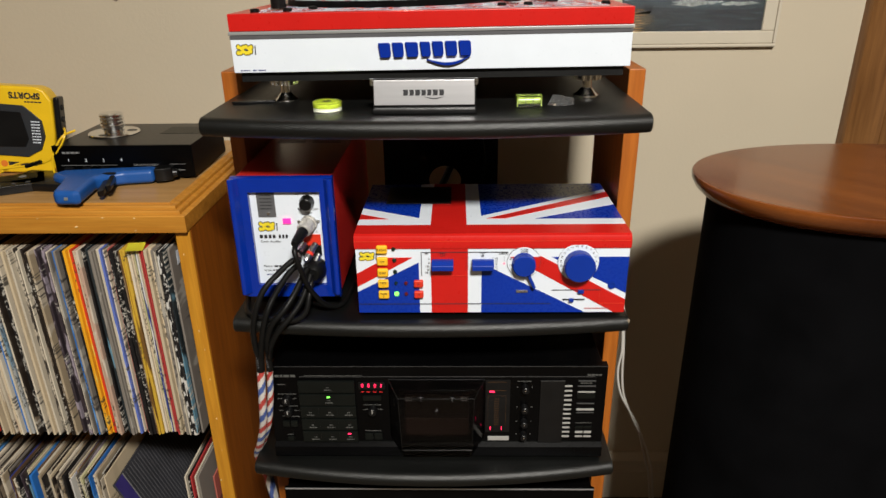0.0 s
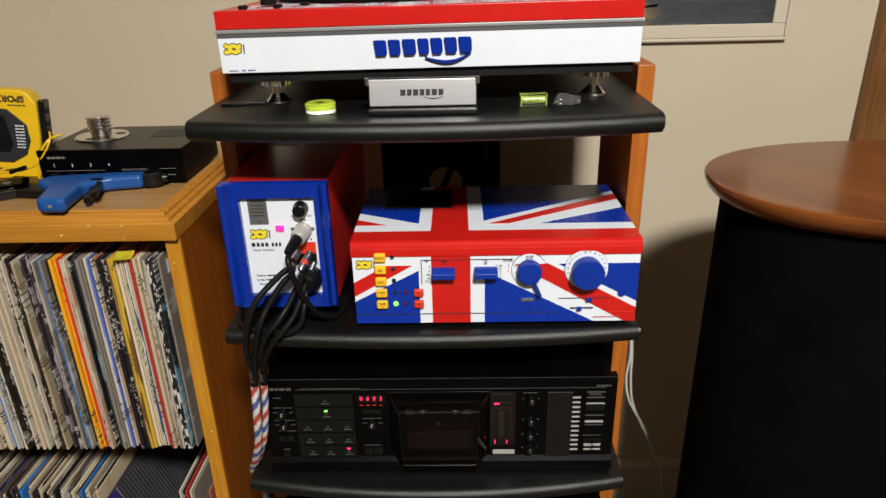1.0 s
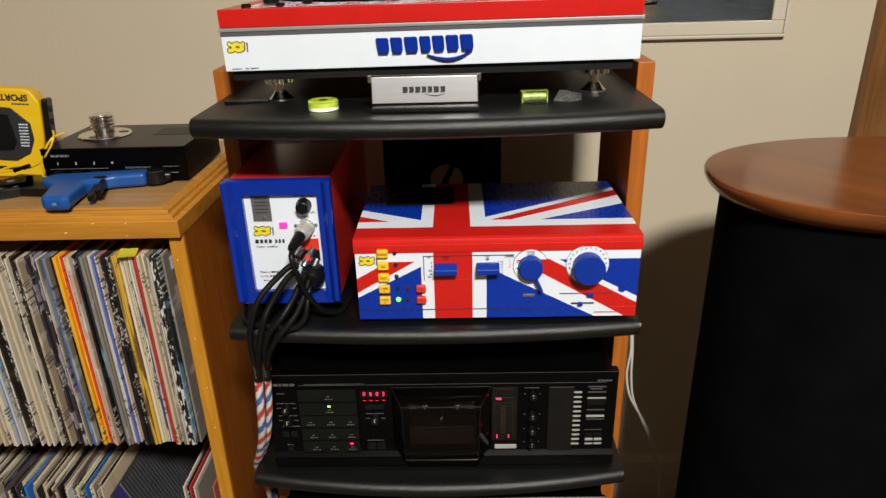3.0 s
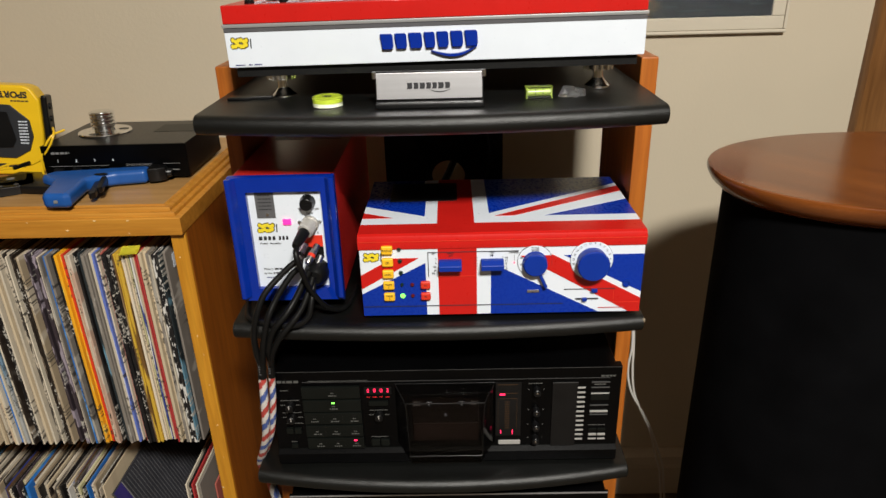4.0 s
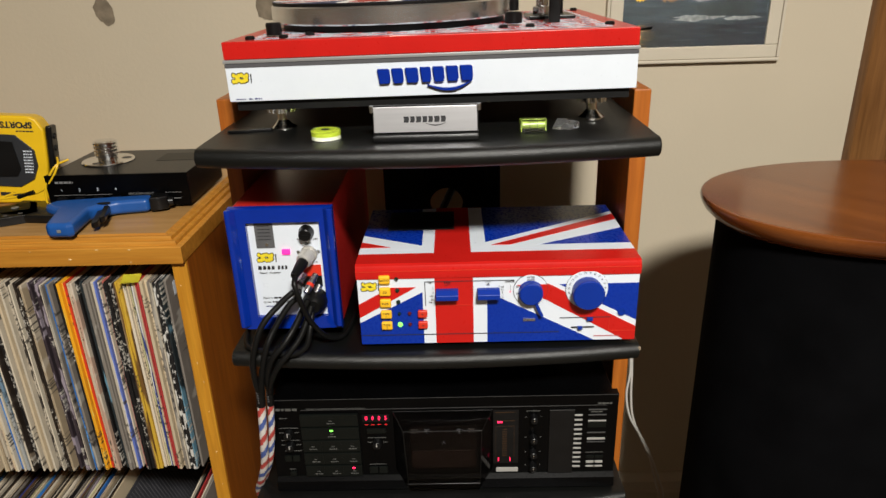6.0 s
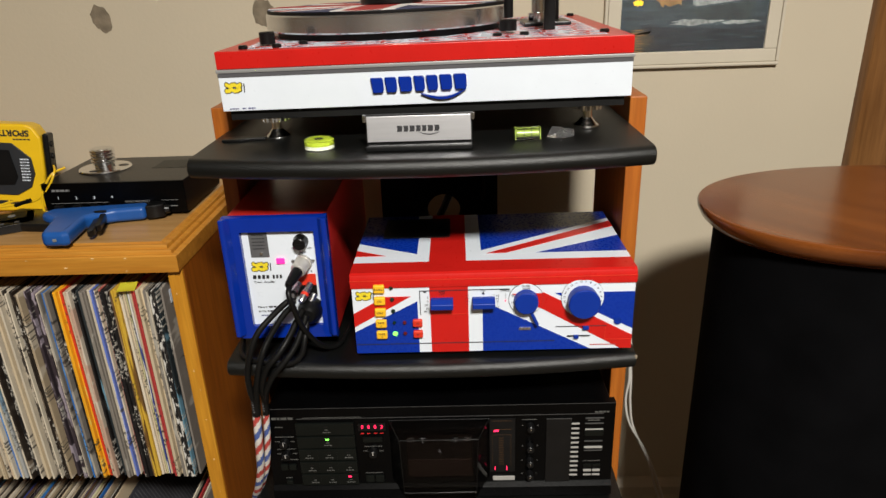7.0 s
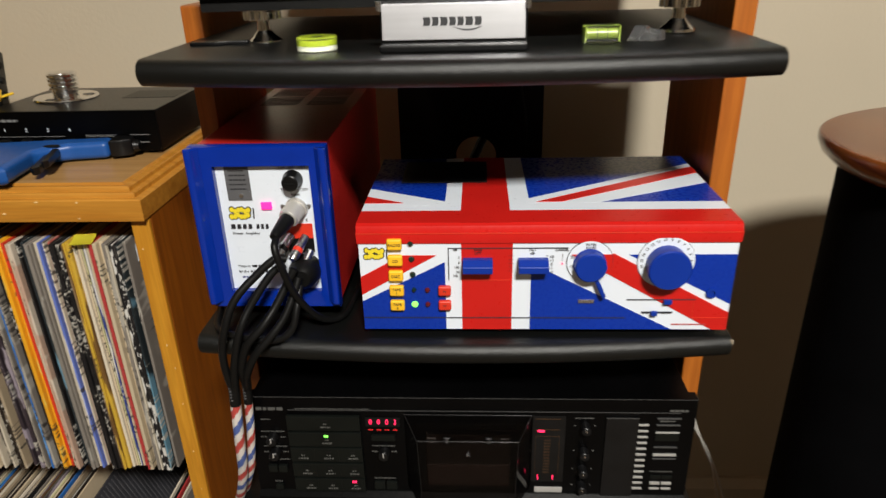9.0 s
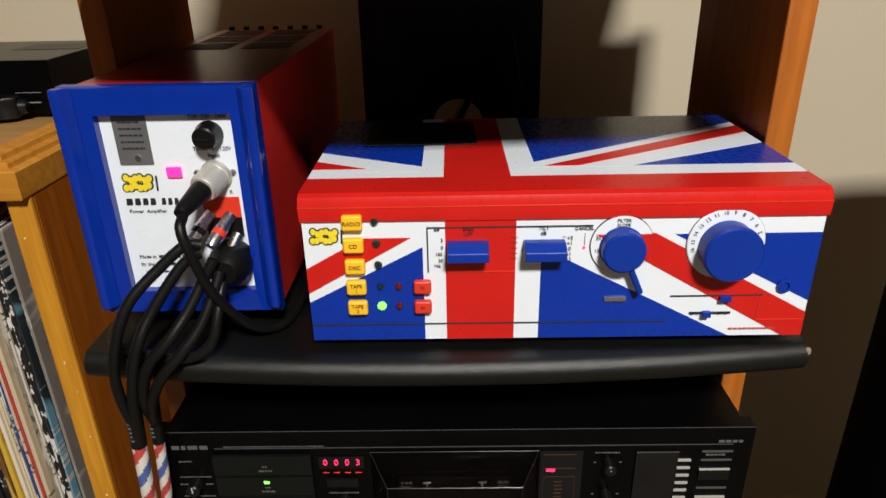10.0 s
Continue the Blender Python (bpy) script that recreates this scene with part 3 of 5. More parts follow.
    f = part("foot", lathe([(0.0150, 0.0), (0.0148, 0.0022), (0.0105, 0.0055), (0.0060, 0.0105), (0.0050, 0.020)], (x, y, 0), "z", 32), CHROME, tt, "chrome cone foot with a knurled wheel")
    bm = bmesh.new()
    lathe([(0.0125, 0.0195), (0.0125, 0.0295)], (x, y, 0), "z", 24, bm)
    for i in range(12):
        a = 2 * math.pi * i / 12
        lathe([(0.0026, 0.0200), (0.0026, 0.0265)], (x + 0.0145 * math.cos(a), y + 0.0145 * math.sin(a), 0), "z", 8, bm)
    part("adjusting_wheel", bm, CHROME, f)


foot(-0.177, 0.050), foot(0.182, 0.048), foot(0.0, 0.32)

# blue raised emblem, kept as plain shapes with a sweep under it
for i, (x0, x1) in enumerate(((-0.057, -0.0432), (-0.0420, -0.0290), (-0.0275, -0.0130), (-0.0115, 0.0005), (0.0018, 0.0145), (0.0160, 0.0295), (0.0308, 0.0448))):
    z0, z1 = 0.0545 + 0.00015 * i, 0.0702 + 0.0002 * i
    part("emblem_block", prism([(x0 + 0.002, z0), (x1 - 0.002, z0), (x1, z0 + 0.003), (x1 - 0.0005, z1 - 0.002), (x1 - 0.002, z1), (x0, z1), (x0 + 0.0012, z0 + 0.006)], "y", -0.0045, -0.0002, 0.0006, seg=1), BLUE_GLOSS, plinth, "raised glossy blue emblem block")
sweep = [(-0.004 + 0.048 * i / 14, 0.0525 - 0.0042 * math.sin(math.pi * i / 14) + 0.004 * (i / 14) ** 4) for i in range(15)]
part("emblem_sweep", prism(sweep + [(u, v - 0.0008 - 0.0022 * math.sin(math.pi * k / 14)) for k, (u, v) in list(enumerate(sweep))[::-1]], "y", -0.0045, -0.0002), BLUE_GLOSS, plinth)


def sticker(parent, u, v, k, y):
    """A yellow cloud-shaped sticker with a dark outline and a narrow dark bar beside it."""
    dots = []
    for row, count, w in ((0.0026, 6, 0.0029), (-0.0028, 6, 0.0029)):
        for i in range(count):
            dots.append((u + k * (-0.0075 + 0.0030 * i + (0.0008 if row > 0 else 0)), v + k * (row + 0.0010 * math.sin(2.1 * i + row * 900)), k * w))
    films("sticker_outline", [disc(a, c, q, 12, 1.15) for a, c, q in dots], "y", y, -0.0001, INK, parent)
    films("sticker", [disc(a, c, q * 0.66, 10, 1.25) for a, c, q in dots], "y", y, -0.0004, STICKER, parent)
    decal("sticker_bar", [[(u + 0.0118 * k, v - 0.0058 * k), (u + 0.0130 * k, v - 0.0058 * k), (u + 0.0136 * k, v + 0.0045 * k), (u + 0.0122 * k, v + 0.0045 * k)]], "y", y, -0.0002, INK, parent)


sticker(plinth, -0.205, 0.0655, 0.95, 0.0)
bars([(-0.212, 0.0425, 0.010, 0.0012), (-0.198, 0.0425, 0.004, 0.0015), (-0.192, 0.0425, 0.008, 0.0015)], "y", 0.0, -0.0002, INK_BLUE, plinth, "signature_bars")

# ---- small things on the top shelf ----
SH1 = 1.2432
plaque = thing("name_plaque", (0.0195, 0.719, SH1), "silver metal plaque on a black stand", "plaque")
part("stand", box(-0.056, 0.056, -0.008, 0.022, 0.0, 0.006, 0.002), BLACK, plaque)
plate = part("plate", box(-0.0545, 0.0545, -0.0012, 0.0012, -0.013, 0.0135, 0.0006), PLATE, plaque, "brushed silver plate with a dark emblem", at=(0, 0.006, 0.0205), turn=(-8, 0, 0))
part("backing", box(-0.056, 0.056, 0.0014, 0.006, -0.016, 0.0155, 0.001), BLACK, plaque, at=(0, 0.006, 0.0205), turn=(-8, 0, 0))
for x0, x1 in ((-0.0230, -0.0172), (-0.0162, -0.0110), (-0.0100, -0.0042), (-0.0032, 0.0020), (0.0030, 0.0080), (0.0090, 0.0150), (0.0160, 0.0215)):
    decal("emblem_block", [[(x0, -0.0028), (x1 - 0.0008, -0.0028), (x1, 0.0), (x1 - 0.0004, 0.0034), (x0, 0.0034), (x0 + 0.0006, 0.0004)]], "y", -0.0012, -0.0004, INK, plate)
arc = [(0.000 + 0.0215 * i / 12, -0.0036 - 0.0020 * math.sin(math.pi * i / 12)) for i in range(13)]
part("emblem_sweep", prism(arc + [(u, v - 0.0003 - 0.0008 * math.sin(math.pi * k / 12)) for k, (u, v) in list(enumerate(arc))[::-1]], "y", -0.0016, -0.0012), INK, plate)
for s in (-1, 1):
    part("clip", lathe([(0.0022, -0.0035), (0.0022, 0.0035)], (s * 0.0562, 0.005, 0.0325), "z", 14), STEEL, plaque)

level = thing("bubble_level", (-0.0885, 0.735, SH1), "round clear bubble level with green fluid", "level")
part("fluid", lathe([(0.0138, 0.0045), (0.0140, 0.0088)], (0, 0, 0), "z", 36), LIME, level, "lime green fluid")
part("base", lathe([(0.0140, 0.0008), (0.0140, 0.0042)], (0, 0, 0), "z", 36), material("white_base", (0.7, 0.72, 0.6), 0.4), level)
part("ring", lathe([(0.0050, 0.0089), (0.0050, 0.0092)], (0, 0, 0), "z", 28), INK, level)
part("housing", lathe([(0.0158, 0.0), (0.0160, 0.0005), (0.0160, 0.0102), (0.0150, 0.0110)], (0, 0, 0), "z", 40), ACRYLIC, level, "clear acrylic housing").visible_shadow = False

vial = thing("vial_level", (0.1350, 0.748, SH1), "small rectangular level with a green vial", "level", (0, 0, 2))
part("block", box(-0.0145, 0.0145, -0.006, 0.006, 0.0, 0.0135, 0.0008), ACRYLIC, vial, "clear acrylic block").visible_shadow = False
part("tube", lathe([(0.0042, -0.0120), (0.0042, 0.0120)], (0, 0, 0.0070), "x", 20), DULL_LIME, vial, "lime green vial")
for s in (-1, 1):
    part("gauge_line", lathe([(0.0044, -0.0003), (0.0044, 0.0003)], (s * 0.004, 0, 0.0070), "x", 20), INK, vial)
    part("end_cap", box(-0.0006, 0.0006, -0.0052, 0.0052, 0.001, 0.0125), DULL_LIME, vial, at=(s * 0.0131, 0, 0))

r = random.Random(21)
bm = bmesh.new()
for cx, cy, w, hgt in ((-0.006, 0.0, 0.011, 0.0125), (0.0055, 0.001, 0.010, 0.0100), (0.0, -0.004, 0.008, 0.0070)):
    lump = []
    for i in range(9):
        a = 2 * math.pi * i / 9 + r.uniform(-0.25, 0.25)
        lump.append(bm.verts.new((cx + w * r.uniform(0.7, 1) * math.cos(a), cy + w * 0.75 * r.uniform(0.7, 1) * math.sin(a), 0.0)))
        lump.append(bm.verts.new((cx + w * r.uniform(0.2, 0.9) * math.cos(a), cy + w * 0.7 * r.uniform(0.2, 0.9) * math.sin(a), hgt * r.uniform(0.4, 1))))
    bmesh.ops.convex_hull(bm, input=lump)
ob = solid("crystal", bm, QUARTZ, "rough clear quartz crystal", "crystal", (0.1735, 0.757, SH1 + 0.0002))
for p in ob.data.polygons:
    p.use_smooth = False
key = [(-0.208, 0.776), (-0.186, 0.777), (-0.178, 0.782), (-0.160, 0.783), (-0.159, 0.790), (-0.178, 0.790), (-0.188, 0.794), (-0.208, 0.793)]
solid("black_tool", prism([(a + 0.184, b - 0.785) for a, b in key], "z", 0, 0.003, 0.0008), BLACK, "flat black adjusting tool lying on the shelf", "tool", (-0.184, 0.785, SH1))

# ---- power amplifier ----
amp = thing("power_amplifier", (-0.1510, 0.738, 0.9982), "narrow red and blue power amplifier with a white panel", "amplifier")
part("case", box(-0.0575, 0.0575, 0.008, 0.322, 0.010, 0.1655, 0.0015), RED_PAINT, amp, "red painted metal case")
VENT = material("dark_red_slot", (0.15, 0.010, 0.009), 0.5, vary=0.1)
for i in range(2):
    for j in range(3):
        x0 = -0.046 + i * 0.05
        y0 = 0.17 + j * 0.048
        bm = bmesh.new()
        for q in range(6):
            box(x0, x0 + 0.040, y0 + q * 0.0072, y0 + q * 0.0072 + 0.0026, 0.1656, 0.1659, bm=bm)
        part("vent", bm, VENT, amp, "black ventilation slots")
for i in range(7):
    part("stud", lathe([(0.003, 0.1656), (0.003, 0.1690)], (-0.045 + 0.015 * i, 0.315, 0), "z", 10), BLACK_MATT, amp)
for x in (-0.045, 0.045):
    for y in (0.04, 0.29):
        part("rubber_foot", lathe([(0.008, -0.0040), (0.008, 0.0102)], (x, y, 0), "z", 16), RUBBER, amp)
# blue cast front with raised side ribs round a sunk white panel
bez = bmesh.new()
o = [(-0.0600, 0.0120), (0.0600, 0.0120), (0.0600, 0.1670), (-0.0600, 0.1670)]
inn = [(-0.0405, 0.0290), (0.0440, 0.0290), (0.0440, 0.1495), (-0.0405, 0.1495)]
for y0, y1 in ((0.0, 0.010),):
    ring = [[bez.verts.new((u, y, v)) for u, v in q] for y, q in ((y1, o), (y0 + 0.002, o), (y0, [(u * 0.985, 0.0895 + (v - 0.0895) * 0.985) for u, v in o]), (y0, inn), (y0 + 0.005, inn), (y1, inn))]
    for r0, r1 in zip(ring, ring[1:] + ring[:1]):
        for i in range(4):
            bez.faces.new((r0[i], r0[(i + 1) % 4], r1[(i + 1) % 4], r1[i]))
bmesh.ops.recalc_face_normals(bez, faces=bez.faces[:])
bezel = part("front_frame", bez, BLUE_GLOSS, amp, "glossy blue cast front frame")
for s in (-1, 1):
    part("rib", prism([(s * 0.0612, 0.0), (s * 0.0495, 0.0), (s * 0.0525, -0.0035), (s * 0.0552, -0.0075), (s * 0.0600, -0.0078), (s * 0.0612, -0.0055)], "z", 0.0180, 0.1668, 0.0016, seg=3), BLUE_GLOSS, bezel, "raised blue side rib with rounded corners")
panel = part("panel", box(-0.0410, 0.0445, 0.0062, 0.0080, 0.0285, 0.1540), WHITE, amp, "white printed connector panel")
PF = 0.0062
decal("label_plate", [rect(-0.0325, -0.0110, 0.1165, 0.1490)], "y", PF, -0.0006, GREY_LABEL, panel, "grey rating label")
bars([(-0.0290, 0.1435 - 0.0042 * i, 0.0145, 0.0012) for i in range(5)], "y", PF - 0.0006, -0.0002, INK, panel)
part("screw", lathe([(0.0022, 0.0), (0.0018, 0.0012)], (-0.0200, PF - 0.0006, 0.1212), "y", 16), CHROME, panel)
fuse = part("fuse_holder", lathe([(0.0088, 0.0), (0.0088, 0.0025), (0.0080, 0.004), (0.0072, 0.012), (0.0062, 0.0128)], (0.0275, PF, 0.1355), "y", 28), BLACK, panel, "round black fuse holder")
part("fuse_slot", box(0.0235, 0.0315, PF - 0.0140, PF - 0.0129, 0.1348, 0.1362), BLACK_MATT, fuse)
part("neon_lamp", box(-0.0035, 0.0060, PF - 0.0025, PF - 0.0001, 0.1085, 0.1150, 0.0004), LED_PINK, panel, "glowing pink neon window")
lettering("T2A  220 - 240V", 0.0036, (0.0275, PF - 0.0003, 0.1468), INK, panel)
lettering("T4A  110 - 120V", 0.0036, (0.0275, PF - 0.0003, 0.1262), INK, panel)
lettering("Input", 0.0038, (0.0280, PF - 0.0003, 0.1218), INK, panel)
lettering("R", 0.0036, (0.0355, PF - 0.0003, 0.0972), INK, panel)
lettering("Power  Amplifier", 0.0036, (-0.0335, PF - 0.0003, 0.0848), INK, panel, align="LEFT")
lettering("Made in", 0.0036, (-0.0335, PF - 0.0003, 0.0520), INK, panel, align="LEFT")
lettering("by the", 0.0036, (-0.0335, PF - 0.0003, 0.0465), INK, panel, align="LEFT")
bars([(-0.0205, 0.0508, 0.019, 0.0022), (-0.0225, 0.0453, 0.021, 0.0022)], "y", PF, -0.0002, INK, panel)
bars([(-0.0310, 0.0400, 0.017, 0.0014)], "y", PF, -0.0002, INK_BLUE, panel, "signature_bars")
sticker(panel, -0.0245, 0.1045, 1.0, PF)
for x0, x1 in ((-0.0345, -0.0300), (-0.0288, -0.0248), (-0.0236, -0.0198), (-0.0186, -0.0148), (-0.0112, -0.0082), (-0.0070, -0.0040), (-0.0028, 0.0002)):
    decal("emblem_bar", [[(x0, 0.0890), (x1 - 0.0006, 0.0890), (x1, 0.0905), (x1 - 0.0003, 0.0938), (x0 + 0.0006, 0.0938)]], "y", PF, -0.0002, INK, panel)
din = part("round_plug", lathe([(0.0100, 0.0), (0.0100, 0.003), (0.0088, 0.0032), (0.0088, 0.018), (0.0080, 0.0195), (0.0060, 0.020)], (0, 0, 0), "y", 28), SATIN, panel, "knurled steel round plug with a black boot",
           at=(0.0285, PF, 0.1100), turn=(14, 0, -14))
bm = bmesh.new()
for i in range(36):
    a = 2 * math.pi * i / 36
    box(-0.0002, 0.0002, -0.0175, -0.0040, -0.0003, 0.0003, bm=bm)
    for v in bm.verts[-8:]:
        x, z = v.co.x + 0.0, v.co.z + 0.0089
        v.co.x, v.co.z = x * math.cos(a) - z * math.sin(a), x * math.sin(a) + z * math.cos(a)
part("knurling", bm, SATIN, din)
part("boot", lathe([(0.0066, 0.0195), (0.0066, 0.024), (0.0048, 0.042), (0.0036, 0.046)], (0, 0, 0), "y", 24), RUBBER, din, "black rubber boot")
for u in (0.0155, 0.0385):
    part("screw", lathe([(0.0024, 0.0), (0.0019, 0.0012)], (u, PF, 0.1105), "y", 16), STEEL, panel)
decal("socket_plate", [rect(0.0160, 0.0400, 0.0800, 0.0940)], "y", PF, -0.0010, RED_KEY, panel, "red phono socket plate")
decal("socket_plate", [rect(0.0165, 0.0400, 0.0660, 0.0796)], "y", PF, -0.0012, BLACK, panel, "black phono socket plate")
part("mains_socket", lathe([(0.0145, 0.0), (0.0145, 0.010), (0.0130, 0.018), (0.0080, 0.024)], (0.0305, PF, 0.0500), "y", 28), RUBBER, panel, "round black mains plug")

# cables from the amplifier over the shelf's edge
leads = thing("signal_leads", (-0.003, 0, 0), "black signal leads with striped braid sleeves, hanging over the shelf edge", "cable")


def lead(pts, r=0.0042):
    return part("lead", tube(pts, r, 12, 8), RUBBER, leads)


def phono(x, z, ring, tip):
    p = part("phono_plug", lathe([(0.0040, 0.0), (0.0040, 0.010), (0.0044, 0.011), (0.0044, 0.022), (0.0034, 0.026)], (0, 0, 0), "y", 20), STEEL, leads, "steel phono plug", at=(x, 0.7430, z), turn=(tip, 0, -24))
    part("colour_ring", lathe([(0.0046, 0.0135), (0.0046, 0.0175)], (0, 0, 0), "y", 20), ring, p)


phono(-0.128, 1.081, BLACK, 30), phono(-0.115, 1.080, RED_KEY, 32), phono(-0.112, 1.066, BLACK, 40)
lead([(-0.1285, 0.7195, 1.0690), (-0.1375, 0.7160, 1.0700), (-0.1540, 0.7090, 1.0570), (-0.1710, 0.6990, 1.0400), (-0.1810, 0.6920, 1.0180), (-0.1880, 0.6915, 0.9900), (-0.1890, 0.6950, 0.9620), (-0.1870, 0.7000, 0.9400)], 0.0036)
lead([(-0.1300, 0.7180, 1.0640), (-0.1420, 0.7140, 1.0560), (-0.1600, 0.7030, 1.0310), (-0.1700, 0.6930, 1.0100), (-0.1785, 0.6915, 0.9800), (-0.1835, 0.6955, 0.9550), (-0.1860, 0.7005, 0.9380)], 0.0036)
lead([(-0.1210, 0.7170, 1.0600), (-0.1280, 0.7130, 1.0480), (-0.1380, 0.7040, 1.0300), (-0.1490, 0.6940, 1.0150), (-0.1640, 0.6895, 0.9980), (-0.1745, 0.6950, 0.9700), (-0.1790, 0.7090, 0.9400)], 0.0038)
lead([(-0.1180, 0.7165, 1.0520), (-0.1220, 0.7110, 1.0400), (-0.1310, 0.7010, 1.0200), (-0.1430, 0.6930, 1.0050), (-0.1580, 0.6890, 0.9880), (-0.1710, 0.6960, 0.9630), (-0.1785, 0.7110, 0.9380)], 0.0036)
lead([(-0.1290, 0.7020, 1.0950), (-0.1285, 0.6940, 1.0900), (-0.1250, 0.6930, 1.0740), (-0.1190, 0.7030, 1.0420), (-0.1070, 0.7180, 1.0130), (-0.0960, 0.7320, 1.0005), (-0.0860, 0.7500, 0.9980), (-0.0820, 0.8000, 0.9978)], 0.0032)
lead([(-0.1180, 0.7170, 1.0440), (-0.1200, 0.7060, 1.0270), (-0.1250, 0.7000, 1.0090), (-0.1400, 0.6980, 0.9990), (-0.1700, 0.7040, 0.9980), (-0.2000, 0.7200, 0.9980), (-0.2120, 0.7600, 0.9980)], 0.0034)


def sleeve(x, y, z0, r, way):
    part("collar", tube([(x + 0.003, y - 0.001, z0 + 0.038), (x, y, z0)], r + 0.0003, 16, 3), RUBBER, leads, "black heat-shrink collar")
    bars([(x - 0.0015, z0 + 0.007 + 0.0035 * i, 0.0022, 0.0014) for i in range(6)], "y", y - r - 0.0003, -0.0003, GREY_LABEL, leads, "collar_print")
    part("striped_sleeve", tube([(x, y, z0)] + way, r, 20, 26, twist=0.16), (SLEEVE_WHITE, SLEEVE_BLUE, SLEEVE_RED), leads, "white, blue and red striped braid")


sleeve(-0.1885, 0.700, 0.9270, 0.0050, [(-0.1930, 0.704, 0.880), (-0.2010, 0.716, 0.830), (-0.2150, 0.734, 0.786), (-0.2300, 0.758, 0.745), (-0.2330, 0.790, 0.680), (-0.2300, 0.815, 0.560)])
sleeve(-0.1815, 0.713, 0.9190, 0.0040, [(-0.1865, 0.717, 0.875), (-0.1965, 0.727, 0.828), (-0.2120, 0.744, 0.786), (-0.2290, 0.770, 0.742), (-0.2320, 0.800, 0.680), (-0.2300, 0.822, 0.560)])

# ---- preamplifier with the flag ----
pre = thing("preamplifier", (0.0935, 0.716, 0.9942), "preamplifier wrapped in a red, white and blue flag design", "amplifier")
PWD, PWL, PH2 = 0.1620, 0.1590, 0.1075
Z0 = 0.0058
body = part("case", box(-PWL, PWD, 0.0, 0.195, Z0, PH2 - 0.009), BLUE, pre, "blue wrapped metal case")
cap = part("cover", prism([(-0.0012, PH2 - 0.0165), (-0.0022, PH2 - 0.008), (0.0005, PH2 - 0.0015), (0.003, PH2), (0.193, PH2), (0.195, PH2 - 0.002), (0.195, PH2 - 0.0088), (0.0003, PH2 - 0.0088), (0.0003, PH2 - 0.0165)], "x", -PWL - 0.001, PWD + 0.001), BLUE, pre, "wrapped top cover with a turned-down front edge")
for x in (-0.14, 0.14):
    for y in (0.02, 0.175):
        part("rubber_foot", lathe([(0.007, 0.0), (0.007, Z0)], (x, y, 0), "z", 16), RUBBER, pre)


def up(q):
    return [(u, v + Z0) for u, v in q]


front = [rect(-PWL, PWD, Z0 + 0.0003, PH2 - 0.0168)]
FR = front[0]


def film_on(name, polys, step, mat):
    films(name, [clip_to(up(q), FR) for q in polys], "y", 0.0, step, mat, body)


# white ground, then blue and red fields
film_on("white_film", [rect(-PWL, PWD, 0, 0.095)], -0.0002, WHITE)
film_on("blue_film", [[(-0.163, 0.0), (-0.0848, 0.0), (-0.0848, 0.067), (-0.163, 0.0265)], [(-0.0105, 0.0), (0.115, 0.0), (0.002, 0.0590), (-0.0105, 0.0560)],
                      [(0.0715, 0.0735), (0.163, 0.0255), (0.163, 0.0735)]], -0.0004, BLUE)
film_on("blue_film", [[(-0.0105, 0.05), (0.004, 0.0578), (-0.0105, 0.0655)]], -0.0004, BLUE)
film_on("red_film", [rect(-0.0705, -0.0266, -0.01, 0.12), [(-0.163, 0.0505), (-0.163, 0.0330), (-0.0920, 0.0735), (-0.1220, 0.0735)],
                     [(0.0225, 0.0745), (0.150, 0.0), (0.163, 0.0), (0.163, 0.0170), (0.0595, 0.0745)]], -0.0006, RED)
TL = rect(-PWL - 0.001, PWD + 0.001, 0.0035, 0.1928)


def film_top(name, polys, step, mat):
    films(name, [clip_to(q, TL) for q in polys], "z", PH2, step, mat, cap)


film_top("white_film", [rect(-0.17, 0.17, 0.0, 0.052), rect(-0.0862, -0.0095, 0, 0.2), [(-0.17, 0.045), (-0.0862, 0.045), (-0.0862, 0.056), (-0.17, 0.098)],
                        [(-0.014, 0.050), (0.05, 0.050), (0.17, 0.107), (0.17, 0.170), (-0.014, 0.060)]], 0.0002, WHITE)
film_top("blue_film", [[(0.070, 0.0525), (0.17, 0.0525), (0.17, 0.107)]], 0.0003, BLUE)
film_top("red_film", [rect(-0.17, 0.17, 0.0, 0.0320), rect(-0.0712, -0.0278, 0, 0.2), [(-0.17, 0.0520), (-0.124, 0.0520), (-0.17, 0.0750)],
                      [(-0.003, 0.0530), (0.020, 0.0530), (0.17, 0.138), (0.17, 0.158)]], 0.0005, RED)
part("red_edge", prism([(-0.0016, PH2 - 0.0166), (-0.0026, PH2 - 0.008), (0.0002, PH2 - 0.0012), (0.0036, PH2 + 0.0004), (0.0037, PH2 + 0.0001), (0.0004, PH2 - 0.0016), (-0.0023, PH2 - 0.008), (-0.0013, PH2 - 0.0166)], "x", -PWL - 0.001, PWD + 0.001),
     RED, cap, "red film over the folded edge")
part("fold_line", box(-PWL - 0.0012, PWD + 0.0012, -0.0029, -0.0024, PH2 - 0.0074, PH2 - 0.0066), RED_KEY, cap)
part("top_window", box(-0.132, -0.047, 0.108, 0.176, PH2 + 0.0006, PH2 + 0.0016, 0.0004), BLACK, cap, "glossy black top window")
decal("light_tab", [rect(-0.090, -0.0755, 0.178, 0.190)], "z", PH2 + 0.0004, 0.0004, WHITE, cap)

FY = -0.0007


def fz(v):
    return v + Z0


def pill(u, v, w2, h2, mat, label):
    return part("button", box(u - w2, u + w2, FY - 0.0050, FY, fz(v) - h2, fz(v) + h2, 0.0016, 3), mat, pre, label)


for words, v in (("RADIO", 0.0852), ("CD", 0.0702), ("DISC", 0.0556), ("TAPE\n1", 0.0410), ("TAPE\n2", 0.0264)):
